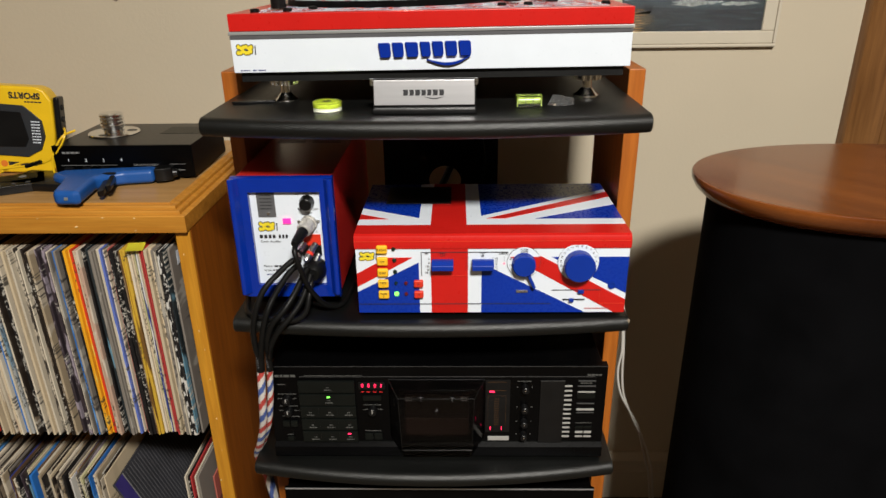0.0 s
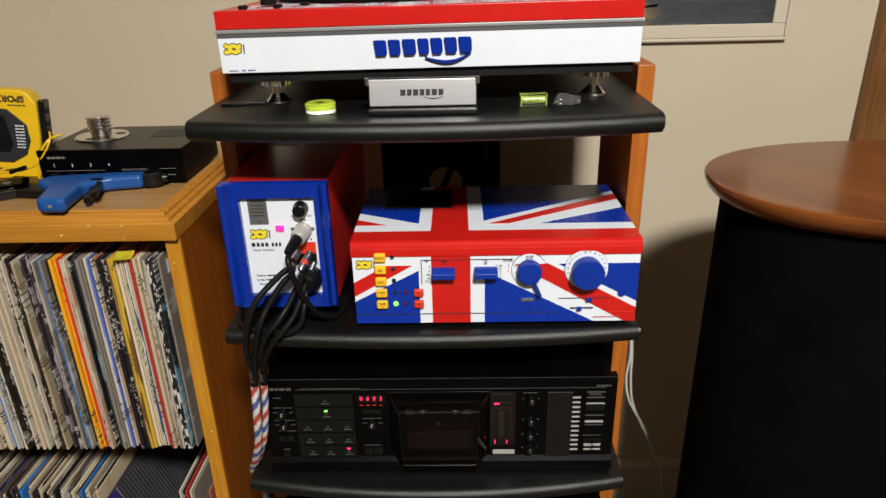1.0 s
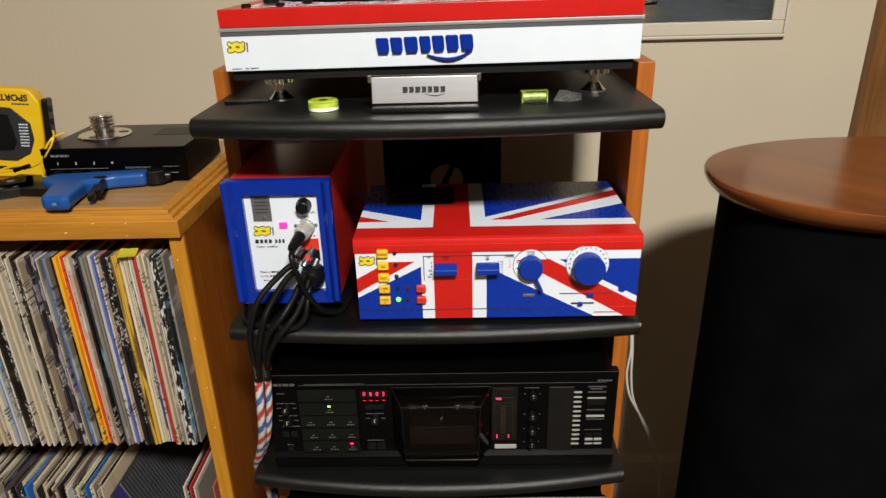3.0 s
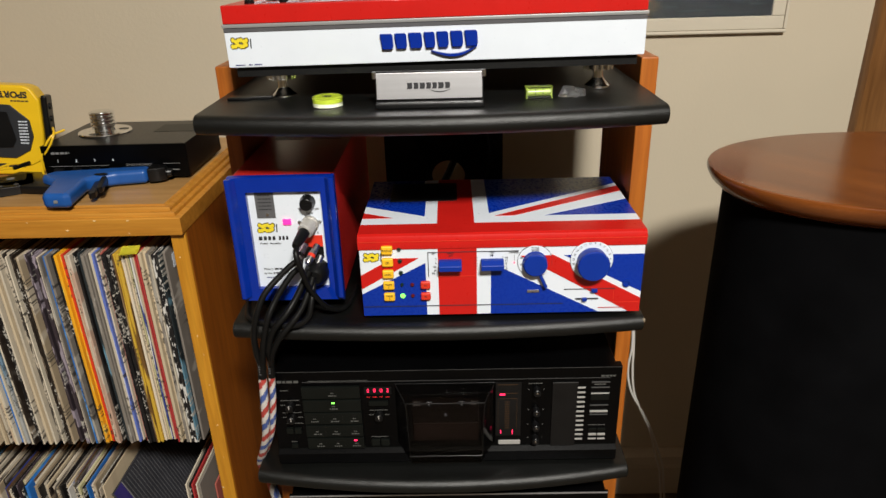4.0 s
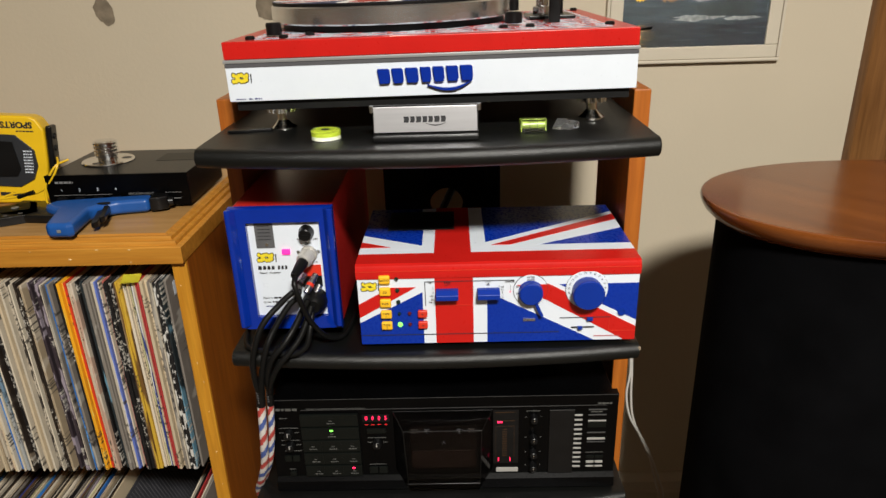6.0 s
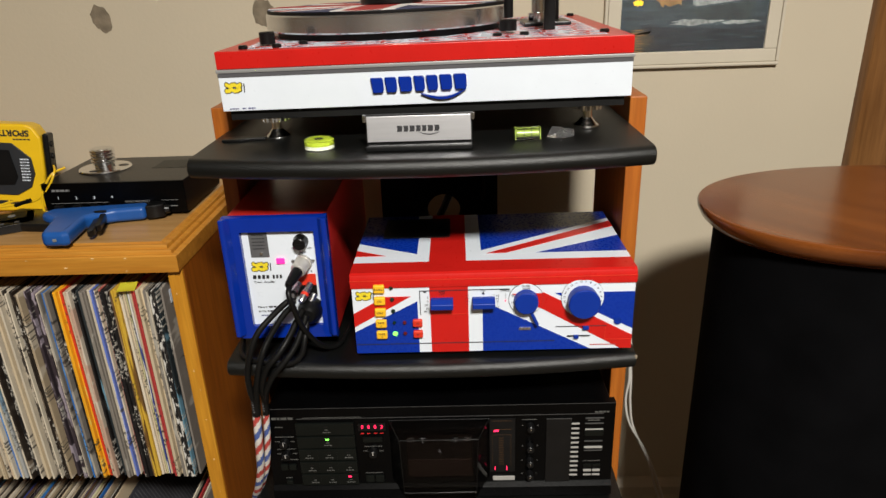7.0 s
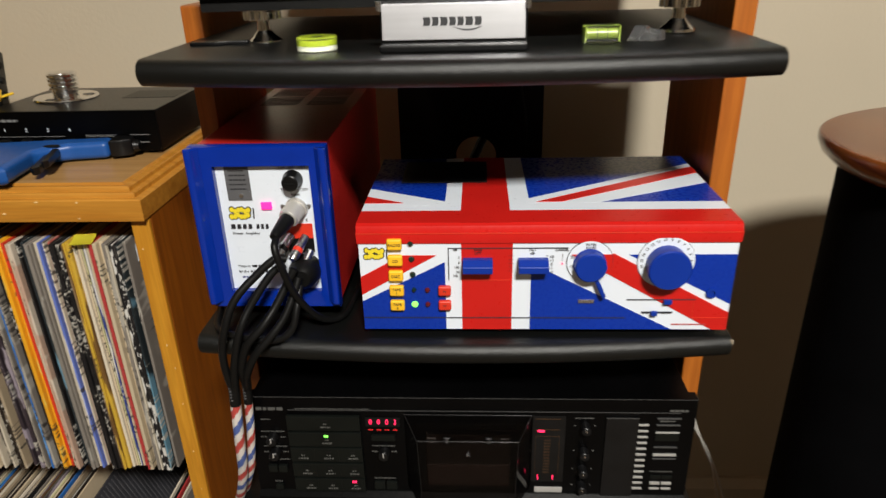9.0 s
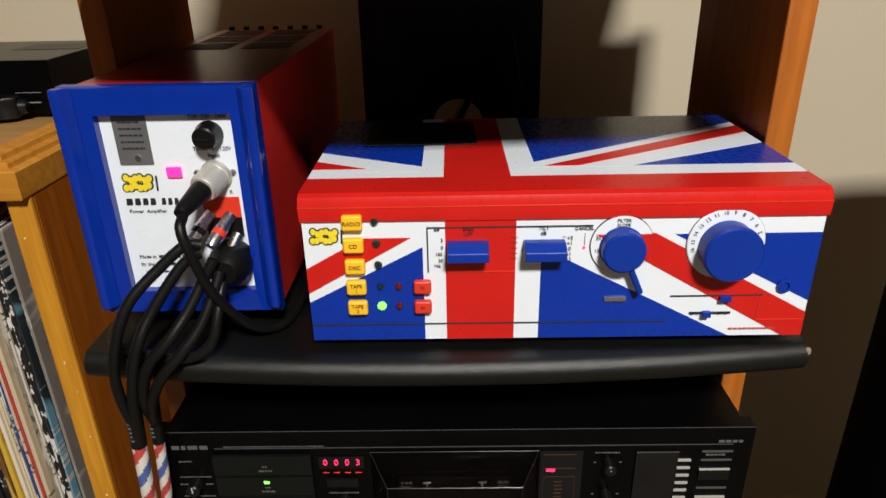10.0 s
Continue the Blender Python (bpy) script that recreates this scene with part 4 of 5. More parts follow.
    b = pill(-0.1275, v, 0.0064, 0.0050, YELLOW_KEY, "yellow push button")
    lettering(words, 0.0036 if "\n" not in words else 0.0034, (-0.1275, FY - 0.0052, fz(v)), INK, b)
for u, v, m, big in [(u_ + 0.0022, v_ + 0.0012, m_, q_) for u_, v_, m_, q_ in ((-0.1162, 0.0838, LED_GREEN_OFF, 1), (-0.1158, 0.0690, LED_GREEN_OFF, 1), (-0.1154, 0.0542, LED_GREEN_OFF, 1), (-0.1148, 0.0393, LED_GREEN_OFF, 0.8), (-0.1145, 0.0248, LED_GREEN, 1.1),
                     (-0.1030, 0.0390, LED_RED_OFF, 0.9), (-0.1030, 0.0248, LED_RED_OFF, 0.9))]:
    part("indicator", lathe([(0.0027 * big, 0.0), (0.0026 * big, 0.0008), (0.0018 * big, 0.0020), (0.0006 * big, 0.0024)], (u, FY, fz(v)), "y", 18), m, pre,
         "lit green indicator" if m is LED_GREEN else "")
for v in (0.0408, 0.0264):
    b = pill(-0.0855, v, 0.0056, 0.0046, RED_KEY, "red push button")
    lettering("M", 0.0034, (-0.0855, FY - 0.0052, fz(v)), INK, b)


def slider(u, v, label):
    s = part("slide_knob", prism([(FY, fz(v) - 0.0036), (FY, fz(v) + 0.0048), (FY - 0.006, fz(v) + 0.0048), (FY - 0.0130, fz(v) + 0.0008), (FY - 0.0130, fz(v) - 0.0052), (FY - 0.0112, fz(v) - 0.0055)], "x", u - 0.0128, u + 0.0128, 0.0008), BLUE_KNOB, pre, label)
    return s


slider(-0.0565, 0.0668, "blue slide knob"), slider(-0.0092, 0.0668, "blue slide knob")
# Dark paint drawn as the shade in grooves, the slot and round dials.
GROOVE_SHADE = material("groove_shadow_paint", (0.02, 0.02, 0.03), 0.6, vary=0.1)


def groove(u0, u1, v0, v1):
    part("groove", box(u0, u1, FY - 0.0006, FY, fz(v0), fz(v1)), GROOVE_SHADE, pre)


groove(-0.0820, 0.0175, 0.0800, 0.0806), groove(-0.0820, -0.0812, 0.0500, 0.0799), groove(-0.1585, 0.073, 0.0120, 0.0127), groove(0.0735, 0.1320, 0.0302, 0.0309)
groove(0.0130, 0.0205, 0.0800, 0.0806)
# Thin red strips draw the shadow lines of panel steps that aren't modelled.
part("step_edge", box(0.1306, 0.1310, FY - 0.0006, FY, fz(0.0122), fz(0.0285)), RED_KEY, pre)
part("step_edge", box(0.1311, 0.1612, FY - 0.0006, FY, fz(0.0122), fz(0.0127)), RED_KEY, pre)
part("step_edge", box(-0.0703, -0.0268, FY - 0.0006, FY, fz(0.0495), fz(0.0500)), RED_KEY, pre)

dial = part("filter_dial", lathe([(0.0198, 0.0), (0.0198, 0.0006), (0.0196, 0.0010)], (0.0390, FY, fz(0.0672)), "y", 48), GROOVE_SHADE, pre, "filter dial with printed scale")
decal("dial_face", [disc(0.0390, fz(0.0672), 0.0194, 48)], "y", FY - 0.0010, -0.0002, WHITE, dial)
decal("dial_red", [clip_to([(0.0225, fz(0.0745)), (0.075, fz(0.0440)), (0.075, fz(0.0745))], disc(0.0390, fz(0.0672), 0.0194, 48))], "y", FY - 0.0011, -0.0003, RED, dial)
fk = part("filter_knob", lathe([(0.0140, 0.0), (0.0140, 0.0012), (0.0134, 0.0018), (0.0134, 0.0085), (0.0122, 0.0098)], (0.0388, FY - 0.0012, fz(0.0656)), "y", 40), BLUE_KNOB, pre, "round blue filter knob with a lever")
part("lever", box(-0.0020, 0.0020, -0.0045, -0.0010, -0.0330, -0.0100, 0.0014, 3), BLUE_KNOB, fk, at=(0.0388, FY - 0.0030, fz(0.0656)), turn=(0, -24, 0))
vd = part("volume_dial", lathe([(0.0240, 0.0), (0.0240, 0.0008), (0.0234, 0.0014)], (0.1030, FY, fz(0.0672)), "y", 56), WHITE, pre, "white volume dial with printed numbers")
# Dark disc under the dial paints the shade round its rim.
decal("dial_rim", [[(0.1030 + rr * math.cos(a), fz(0.0672) + rr * math.sin(a)) for rr, a in [(0.0243, 2 * math.pi * i / 48) for i in range(48)]]], "y", FY - 0.0001, -0.0004, GROOVE_SHADE, vd)
for i in range(1, 17):
    a = radians(28 + (i - 5.5) * 15.6)
    lettering(str(i), 0.0034, (0.1030 + 0.0206 * math.cos(a), FY - 0.0016, fz(0.0672) + 0.0206 * math.sin(a)), INK, vd, (90, 90 - math.degrees(a), 0))
part("volume_knob", lathe([(0.0172, 0.0), (0.0172, 0.0095), (0.0180, 0.0100), (0.0180, 0.0135), (0.0168, 0.0148)], (0.1030, FY - 0.0014, fz(0.0656)), "y", 48), BLUE_KNOB, pre, "large round blue volume knob")
part("headphone_jack", lathe([(0.0046, 0.0), (0.0046, 0.0016), (0.0030, 0.0018), (0.0028, 0.0006)], (0.1445, FY, fz(0.0370)), "y", 24), BLUE_KNOB, pre, "small blue ringed jack")
part("badge", box(0.0310, 0.0450, FY - 0.0012, FY, fz(0.0275), fz(0.0307), 0.0003), STEEL, pre, "small bronze badge")
part("slide_pin", box(0.1045, 0.1115, FY - 0.0040, FY - 0.0006, fz(0.0272), fz(0.0312), 0.0006), BLUE_KNOB, pre)
part("balance_slot", box(0.0870, 0.1135, FY - 0.0006, FY, fz(0.0172), fz(0.0186)), GROOVE_SHADE, pre)
part("slide_pin", box(0.0945, 0.1000, FY - 0.0040, FY - 0.0007, fz(0.0158), fz(0.0200), 0.0006), BLUE_KNOB, pre)
lettering("BAL", 0.0028, (0.0905, FY - 0.0010, fz(0.0180)), INK, pre)
lettering("MONO", 0.0028, (0.1075, FY - 0.0010, fz(0.0180)), INK, pre)
bars([(0.114, 0.0108, 0.030, 0.0014)], "y", FY, -0.0002, INK_RED, pre, "signature_bars")
sticker(pre, -0.1462, fz(0.0755), 0.90, FY)
for words, u, v, sz in (("dB", -0.0785, 0.0775, 0.0034), ("3", -0.0755, 0.0700, 0.0032), ("0", -0.0755, 0.0650, 0.0032), ("150", -0.0775, 0.0605, 0.0030), ("30", -0.0765, 0.0560, 0.0030), ("Hz", -0.0785, 0.0525, 0.0034),
                        ("BASS\nLIFT", -0.0590, 0.0755, 0.0032), ("TILT\ndB", -0.0125, 0.0755, 0.0034), ("CANCEL", 0.0125, 0.0768, 0.0030), ("FILTER\nSLOPE", 0.0400, 0.0805, 0.0030),
                        ("25", 0.0250, 0.0705, 0.0034), ("15", 0.0245, 0.0620, 0.0034)):
    lettering(words, sz, (u - 0.001 if u > 0.02 else u + 0.0028, FY - 0.0016 if u > 0.02 else FY - 0.0003, fz(v + 0.0016)), INK, pre)
for i, words in enumerate(("+2", "+1", "0", "-1", "-2")):
    lettering(words, 0.0034, (0.0068, FY - 0.0003, fz(0.0720 - 0.0036 * i)), INK, pre)
    films("scale_line", [rect(0.0008 + 0.0006 * abs(i - 2), 0.0040, fz(0.0728 - 0.0036 * i), fz(0.0731 - 0.0036 * i)), rect(-0.0300, -0.0255, fz(0.0728 - 0.0036 * i), fz(0.0731 - 0.0036 * i))], "y", FY, -0.0002, INK, pre)
decal("scale_line", [rect(0.0158, 0.0161, fz(0.0670), fz(0.0750))], "y", FY, -0.0002, INK, pre)
part("indicator", lathe([(0.0009, 0.0), (0.0006, 0.0006)], (0.0158, FY - 0.0002, fz(0.0655)), "y", 10), LED_RED, pre, "tiny lit red indicator")

# ---- cassette deck ----
deck = thing("cassette_deck", (0.0265, 0.728, 0.7722), "black cassette deck with a smoked tape door and lit red counter", "cassette deck")
part("case", box(-0.2160, 0.2160, 0.012, 0.290, 0.012, 0.1400, 0.001), DECK_BLACK, deck, "black metal case")
face = part("front_panel", prism([(0.0118, 0.0020), (-0.004, 0.0020), (-0.006, 0.0045), (-0.006, 0.0190), (0.0, 0.0235), (0.0, 0.1430), (0.0118, 0.1430)], "x", -0.2205, 0.2205), DECK_BLACK, deck, "glossy black front panel")
for x in (-0.18, 0.18):
    for y in (0.04, 0.26):
        part("rubber_foot", lathe([(0.016, 0.0), (0.018, 0.0123)], (x, y, 0), "z", 20), RUBBER, deck)
part("rule_line", box(-0.1790, 0.2060, -0.0005, -0.0001, 0.1268, 0.1274), SILVER, face)
part("rule_line", box(-0.2205, 0.2205, -0.0005, -0.0001, 0.1424, 0.1428), SILVER, face)
bars([(-0.2110, 0.1265, 0.0270, 0.0034)], "y", 0.0, -0.0003, DECK_INK, face, "model_bars")
bars([(-0.1720, 0.1282, 0.075, 0.0008)], "y", 0.0, -0.0003, DECK_INK, face, "print_row")
bars([(0.1950, 0.1285, 0.018, 0.0022)], "y", 0.0, -0.0003, DECK_INK, face, "brand_bars")
part("lower_line", box(-0.2150, 0.2150, -0.0006, -0.0002, 0.0236, 0.0243), KEY_GREY, face)


def key(u0, u1, v0, v1, marks, lit=None):
    k = part("key", box(u0, u1, -0.0045, -0.0002, v0, v1, 0.0009), KEY_GREY, deck, "dark grey transport key")
    for u in marks:
        bars([(u - 0.005, v0 + 0.0040, 0.010, 0.0016), (u - 0.002, v0 + 0.0080, 0.004, 0.0014)], "y", -0.0045, -0.0002, DECK_INK, k, "key_print")
        part("status_window", box(u - 0.0026, u + 0.0026, -0.0049, -0.0045, v1 - 0.0052, v1 - 0.0036), lit if lit and abs(u - lit_at) < 0.002 else BLACK, k)
    return k


lit_at = -0.1420
rows = [(0.1045, 0.1220, (lit_at,)), (0.0845, 0.1020, (lit_at,)), (0.0650, 0.0825, (-0.168, -0.1420, -0.117)), (0.0450, 0.0625, (-0.166, -0.1420, -0.117)), (0.0255, 0.0425, (-0.164, -0.1410, -0.117))]
key(-0.1810, -0.1070, *rows[0][:2], rows[0][2])
k2 = key(-0.1810, -0.1070, *rows[1][:2], rows[1][2])
part("lit_arrow", box(-0.1442, -0.1400, -0.0054, -0.0050, 0.0975, 0.0998), LED_GREEN, k2, "lit green play arrow")
for v0, v1, marks in rows[2:]:
    k3 = key(-0.1810, -0.1070, v0, v1, marks)
    for i in (1, 2):
        part("split", box(-0.1812 + i * 0.0247, -0.1810 + i * 0.0247, -0.0047, -0.0045, v0 + 0.001, v1 - 0.001), BLACK, k3)
part("lit_bar", box(-0.1200, -0.1155, -0.0054, -0.0050, 0.0388, 0.0408), LED_RED, k3, "lit red bar")


def turn_knob(u, v, r=0.0052):
    k = part("knob", lathe([(r, 0.0), (r, 0.009), (r - 0.0008, 0.0100)], (u, 0, v), "y", 24), BLACK, deck, "small black rotary knob")
    part("pointer", box(u - 0.0006, u + 0.0006, -0.0106, -0.0101, v, v + r), BRIGHT, k)
    bars([(u - 0.012, v + r + 0.001, 0.024, 0.0010), (u - 0.013, v - 0.001, 0.006, 0.0010), (u + 0.007, v - 0.001, 0.006, 0.0010)], "y", 0.0, -0.0003, DECK_INK, deck, "scale_print")


turn_knob(-0.1975, 0.0935), turn_knob(-0.1970, 0.0745), turn_knob(-0.0850, 0.0765)
bars([(-0.2080, 0.1145, 0.010, 0.0012), (-0.2030, 0.0345, 0.008, 0.0012), (-0.2060, 0.0640, 0.022, 0.0010)], "y", 0.0, -0.0003, DECK_INK, face, "scale_print")
for u0, u1, v0, v1 in ((-0.2065, -0.1975, 0.0500, 0.0585), (-0.1960, -0.1870, 0.0500, 0.0585), (-0.0975, -0.0865, 0.0290, 0.0385), (-0.0850, -0.0740, 0.0290, 0.0385), (-0.0970, -0.0730, 0.0920, 0.0985), (-0.2020, -0.1940, 0.0270, 0.0330)):
    part("switch", box(u0, u1, -0.0040, -0.0002, v0, v1, 0.0007), KEY_GREY, deck)
bars([(-0.0975, 0.0405, 0.022, 0.0010)], "y", 0.0, -0.0003, DECK_INK, face, "scale_print")
part("counter_window", box(-0.1020, -0.0680, -0.0012, -0.0002, 0.1080, 0.1190, 0.0003), BLACK, deck, "dark counter window")
for i, ch in enumerate("0003"):
    lettering(ch, 0.0080, (-0.0970 + 0.0082 * i, -0.0016, 0.1140), LED_RED, deck, name="counter_digit", wide=0.85)
    part("counter_mark", box(-0.0995 + 0.0082 * i, -0.0950 + 0.0082 * i, -0.0015, -0.0012, 0.1040, 0.1046), LED_DIM, deck)

# tape compartment: well, cassette, hubs, smoked cover
BROWN = material("brown_tape_shell", (0.018, 0.012, 0.010), 0.35, vary=0.25)
part("tape_well", box(-0.0600, 0.0600, -0.0012, -0.0002, 0.0255, 0.1225), BLACK_MATT, deck)
tape = part("cassette", box(-0.0420, 0.0420, -0.0170, -0.0110, 0.0330, 0.0970, 0.001), BROWN, deck, "brown cassette in the tape well", at=(0, 0.0095, 0.0075))
for u in (-0.0205, 0.0205):
    part("hub", lathe([(0.0055, 0.0), (0.0055, 0.0010), (0.0035, 0.0012), (0.0034, 0.0004)], (u, -0.0170, 0.0905), "y", 20), KEY_GREY, tape)
    decal("hub_tooth", [rect(u - 0.0030, u + 0.0030, 0.0928, 0.0940), rect(u - 0.0006, u + 0.0006, 0.0870, 0.0928)], "y", -0.0186, -0.0003, WHITE, tape)
part("head_cover", box(-0.0430, 0.0430, -0.0185, -0.0172, 0.0985, 0.1030, 0.0004), BLACK, tape)
part("tape_label", box(-0.0405, 0.0405, -0.0182, -0.0171, 0.0335, 0.0600), material("tape_label_brown", (0.040, 0.022, 0.017), 0.5, vary=0.15), tape)
lettering("A", 0.0070, (0.0, -0.0090, 0.0810), WHITE, deck)
for s in (-1, 1):
    bars([(s * 0.036 - 0.004, 0.096, 0.008, 0.0018), (s * 0.036 - 0.004, 0.100, 0.008, 0.0018)], "y", -0.0092, -0.0003, BRIGHT, deck, "window_print")
# Grey of the strips that imitate highlights along the tape door's bevels.
DOOR_GLINT = material("grey_acrylic_edge", (0.010, 0.010, 0.010), 0.25, vary=0.2)
cov = bmesh.new()
lev = [(0.1235, 0.0625, 0.0), (0.1090, 0.0490, 0.022), (0.0330, 0.0455, 0.028), (0.0195, 0.0440, 0.026)]
back = [(0.1238, 0.0630), (0.1090, 0.0630), (0.0330, 0.0630), (0.0195, 0.0570)]
rows_c = []
for (v, hw, d), (vb, hb) in zip(lev, back):
    rows_c.append([cov.verts.new(p) for p in ((-hb, -0.0008, vb), (-hw, -d - 0.0010, v), (hw, -d - 0.0010, v), (hb, -0.0008, vb))])
for r0, r1 in zip(rows_c, rows_c[1:]):
    for i in range(3):
        cov.faces.new((r0[i], r0[i + 1], r1[i + 1], r1[i]))
cov.faces.new(rows_c[0]), cov.faces.new(rows_c[-1])
bmesh.ops.recalc_face_normals(cov, faces=cov.faces[:])
bmesh.ops.solidify(cov, geom=cov.faces[:], thickness=0.0012)
part("tape_door", cov, SMOKED, deck, "smoked acrylic tape door with bevelled corners").visible_shadow = False

# Thin strips laid on the bevels as drawn highlights.
for pts in (((-0.0630, -0.0022, 0.1240), (0.0630, -0.0022, 0.1240)), ((-0.0490, -0.0238, 0.1094), (0.0490, -0.0238, 0.1094)), ((-0.0455, -0.0297, 0.0330), (0.0455, -0.0297, 0.0330)),
            ((-0.0490, -0.0238, 0.1094), (-0.0455, -0.0297, 0.0330)), ((0.0490, -0.0238, 0.1094), (0.0455, -0.0297, 0.0330)),
            ((-0.0625, -0.0022, 0.1236), (-0.0490, -0.0238, 0.1094)), ((0.0625, -0.0022, 0.1236), (0.0490, -0.0238, 0.1094))):
    part("door_edge", tube(pts, 0.0003, 6, 2), DOOR_GLINT, deck, "paler worn edge of the tape door")
meter = part("meter_window", box(0.0640, 0.0960, -0.0010, -0.0002, 0.0400, 0.1225, 0.0003), BLACK, deck, "dark level meter window")
AMBER = material("amber_print", (0.055, 0.025, 0.007), 0.5, vary=0.1)
decal("meter_frame", [rect(0.0670, 0.0672, 0.050, 0.098), rect(0.0905, 0.0908, 0.050, 0.098), rect(0.0670, 0.0908, 0.098, 0.0983), rect(0.0665, 0.0910, 0.1060, 0.1066), rect(0.0665, 0.0910, 0.1190, 0.1196)], "y", -0.0010, -0.0002, AMBER, meter)
for i in range(12):
    bars([(0.0755, 0.0520 + 0.0037 * i, 0.0060, 0.0010)], "y", -0.0010, -0.0003, AMBER, meter, "meter_print")
part("lit_bar", box(0.0690, 0.0755, -0.0016, -0.0011, 0.1035, 0.1058), LED_RED, meter, "lit red bar")
for u in (0.0700, 0.0850):
    part("lit_bar", box(u, u + 0.0010, -0.0016, -0.0011, 0.0435, 0.0490), LED_RED, meter, "lit red meter segment")
part("bright_button", box(0.0675, 0.0960, -0.0020, -0.0002, 0.0265, 0.0330, 0.0008), BRIGHT, deck, "polished metal button")
for v in (0.1110, 0.0800, 0.0570, 0.0360):
    k = part("slide_pot", lathe([(0.0046, 0.0), (0.0046, 0.010), (0.0036, 0.0108)], (0.1150, 0, v), "y", 20), BLACK, deck, "small black level knob")
    part("pointer", lathe([(0.0011, 0.0), (0.0008, 0.0004)], (0.1150, -0.0108, v + 0.001), "y", 10), CHROME, k)
    bars([(0.1045, v - 0.0005, 0.0022, 0.0010), (0.1235, v - 0.0005, 0.0022, 0.0010)], "y", 0.0, -0.0003, DECK_INK, deck, "scale_print")
part("blank_panel", box(0.1350, 0.1665, -0.0020, -0.0002, 0.0230, 0.1215, 0.0005), BLACK, deck, "dark ribbed cover panel")
part("rule_line", box(0.1350, 0.1665, -0.0026, -0.0021, 0.1215, 0.1222), SILVER, deck)
for i in range(12):
    v = 0.1130 - 0.00727 * i
    part("bright_button", box(0.1665 - 0.0004 * 0, 0.1765, -0.0016, -0.0002, v - 0.0011, v + 0.0011, 0.0004), BRIGHT, deck, "small polished selector button")
for v, hh, m in ((0.1210, 0.0008, SILVER), (0.1130, 0.0008, SILVER), (0.1040, 0.0008, BRIGHT), (0.0980, 0.0040, KEY_GREY), (0.0860, 0.0008, SILVER), (0.0765, 0.0014, BRIGHT), (0.0715, 0.0006, SILVER)):
    part("push_key", box(0.1835, 0.2065, -0.0016, -0.0002, v - hh, v + hh, 0.0004), m, deck)
for u in (0.1840, 0.1955):
    for v, hh in ((0.0480, 0.0020), (0.0400, 0.0016), (0.0330, 0.0010)):
        part("push_key", box(u, u + 0.0100, -0.0016, -0.0002, v - hh, v + hh, 0.0004), BRIGHT if hh < 0.0018 else KEY_GREY, deck)
bars([(0.1870, 0.1165, 0.015, 0.0014), (0.1870, 0.0995, 0.012, 0.0012), (0.1830, 0.0540, 0.022, 0.0010), (0.1050, 0.1195, 0.018, 0.0010)], "y", 0.0, -0.0003, DECK_INK, face, "scale_print")

# ---- another component on the lowest shelf ----
low = thing("hifi_component", (0.0265, 0.730, 0.5602), "black hi-fi component with a thin silver edge", "component")
part("case", box(-0.2150, 0.2150, 0.004, 0.28, 0.008, 0.1520, 0.001), DECK_BLACK, low)
part("front_panel", box(-0.2180, 0.2180, 0.0, 0.0038, 0.006, 0.1530, 0.0008), DECK_BLACK, low)
part("silver_edge", box(-0.2170, 0.2170, -0.0012, -0.0002, 0.1505, 0.1522), PLATE, low)
for u in (-0.14, -0.05, 0.03, 0.12):
    part("knob", lathe([(0.011, 0.0), (0.011, 0.012), (0.0095, 0.0135)], (u, -0.0002, 0.105), "y", 28), STEEL, low)
for x in (-0.18, 0.18):
    for y in (0.03, 0.25):
        part("rubber_foot", lathe([(0.012, 0.0), (0.012, 0.0082)], (x, y, 0), "z", 16), RUBBER, low)

# ---- record bookcase ----
BX1, BY0, BTOP = -0.3105, 0.837, 1.100
case = thing("record_bookcase", (0, 0, FLOOR), "golden oak bookcase with a stepped top, packed with records", "bookcase")
F = FLOOR
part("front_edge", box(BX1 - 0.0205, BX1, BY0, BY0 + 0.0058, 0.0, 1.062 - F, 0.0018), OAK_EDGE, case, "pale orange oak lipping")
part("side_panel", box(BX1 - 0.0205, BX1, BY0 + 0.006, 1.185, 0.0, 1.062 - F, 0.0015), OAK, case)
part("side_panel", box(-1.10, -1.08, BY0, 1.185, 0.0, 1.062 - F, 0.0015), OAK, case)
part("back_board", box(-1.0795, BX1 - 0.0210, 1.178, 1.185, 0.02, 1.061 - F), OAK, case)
part("shelf_board", box(-1.0795, BX1 - 0.0210, 0.905, 1.1775, 0.699 - F, 0.716 - F, 0.001), OAK_X, case)
part("bottom_board", box(-1.0795, BX1 - 0.0210, BY0 + 0.002, 1.1775, 0.014, 0.0325, 0.001), OAK_X, case)
part("plinth_board", box(-1.0795, BX1 - 0.0210, BY0 + 0.012, BY0 + 0.03, 0.0, 0.0137), OAK_X, case)
bm = bmesh.new()
loops = []
for out, z in ((0.0, 1.0622), (-0.0008, 1.0640), (-0.0008, 1.0850), (0.0008, 1.0862), (0.0062, 1.0868), (0.0066, 1.0880), (0.0070, 1.0905), (0.0082, 1.0917), (0.0128, 1.0922), (0.0132, 1.0934), (0.0138, 1.0960), (0.0152, 1.0972), (0.0205, 1.0977), (0.0212, 1.0985), (0.0232, BTOP)):
    x0, x1, y0 = -1.105 + out, BX1 + 0.0005 - out, BY0 - 0.010 + out * 0.7
    loops.append([bm.verts.new(q) for q in ((x0, y0, z - F), (x1, y0, z - F), (x1, 1.185, z - F), (x0, 1.185, z - F))])
for r0, r1 in zip(loops, loops[1:]):
    for i in range(4):
        bm.faces.new((r0[i], r0[(i + 1) % 4], r1[(i + 1) % 4], r1[i]))
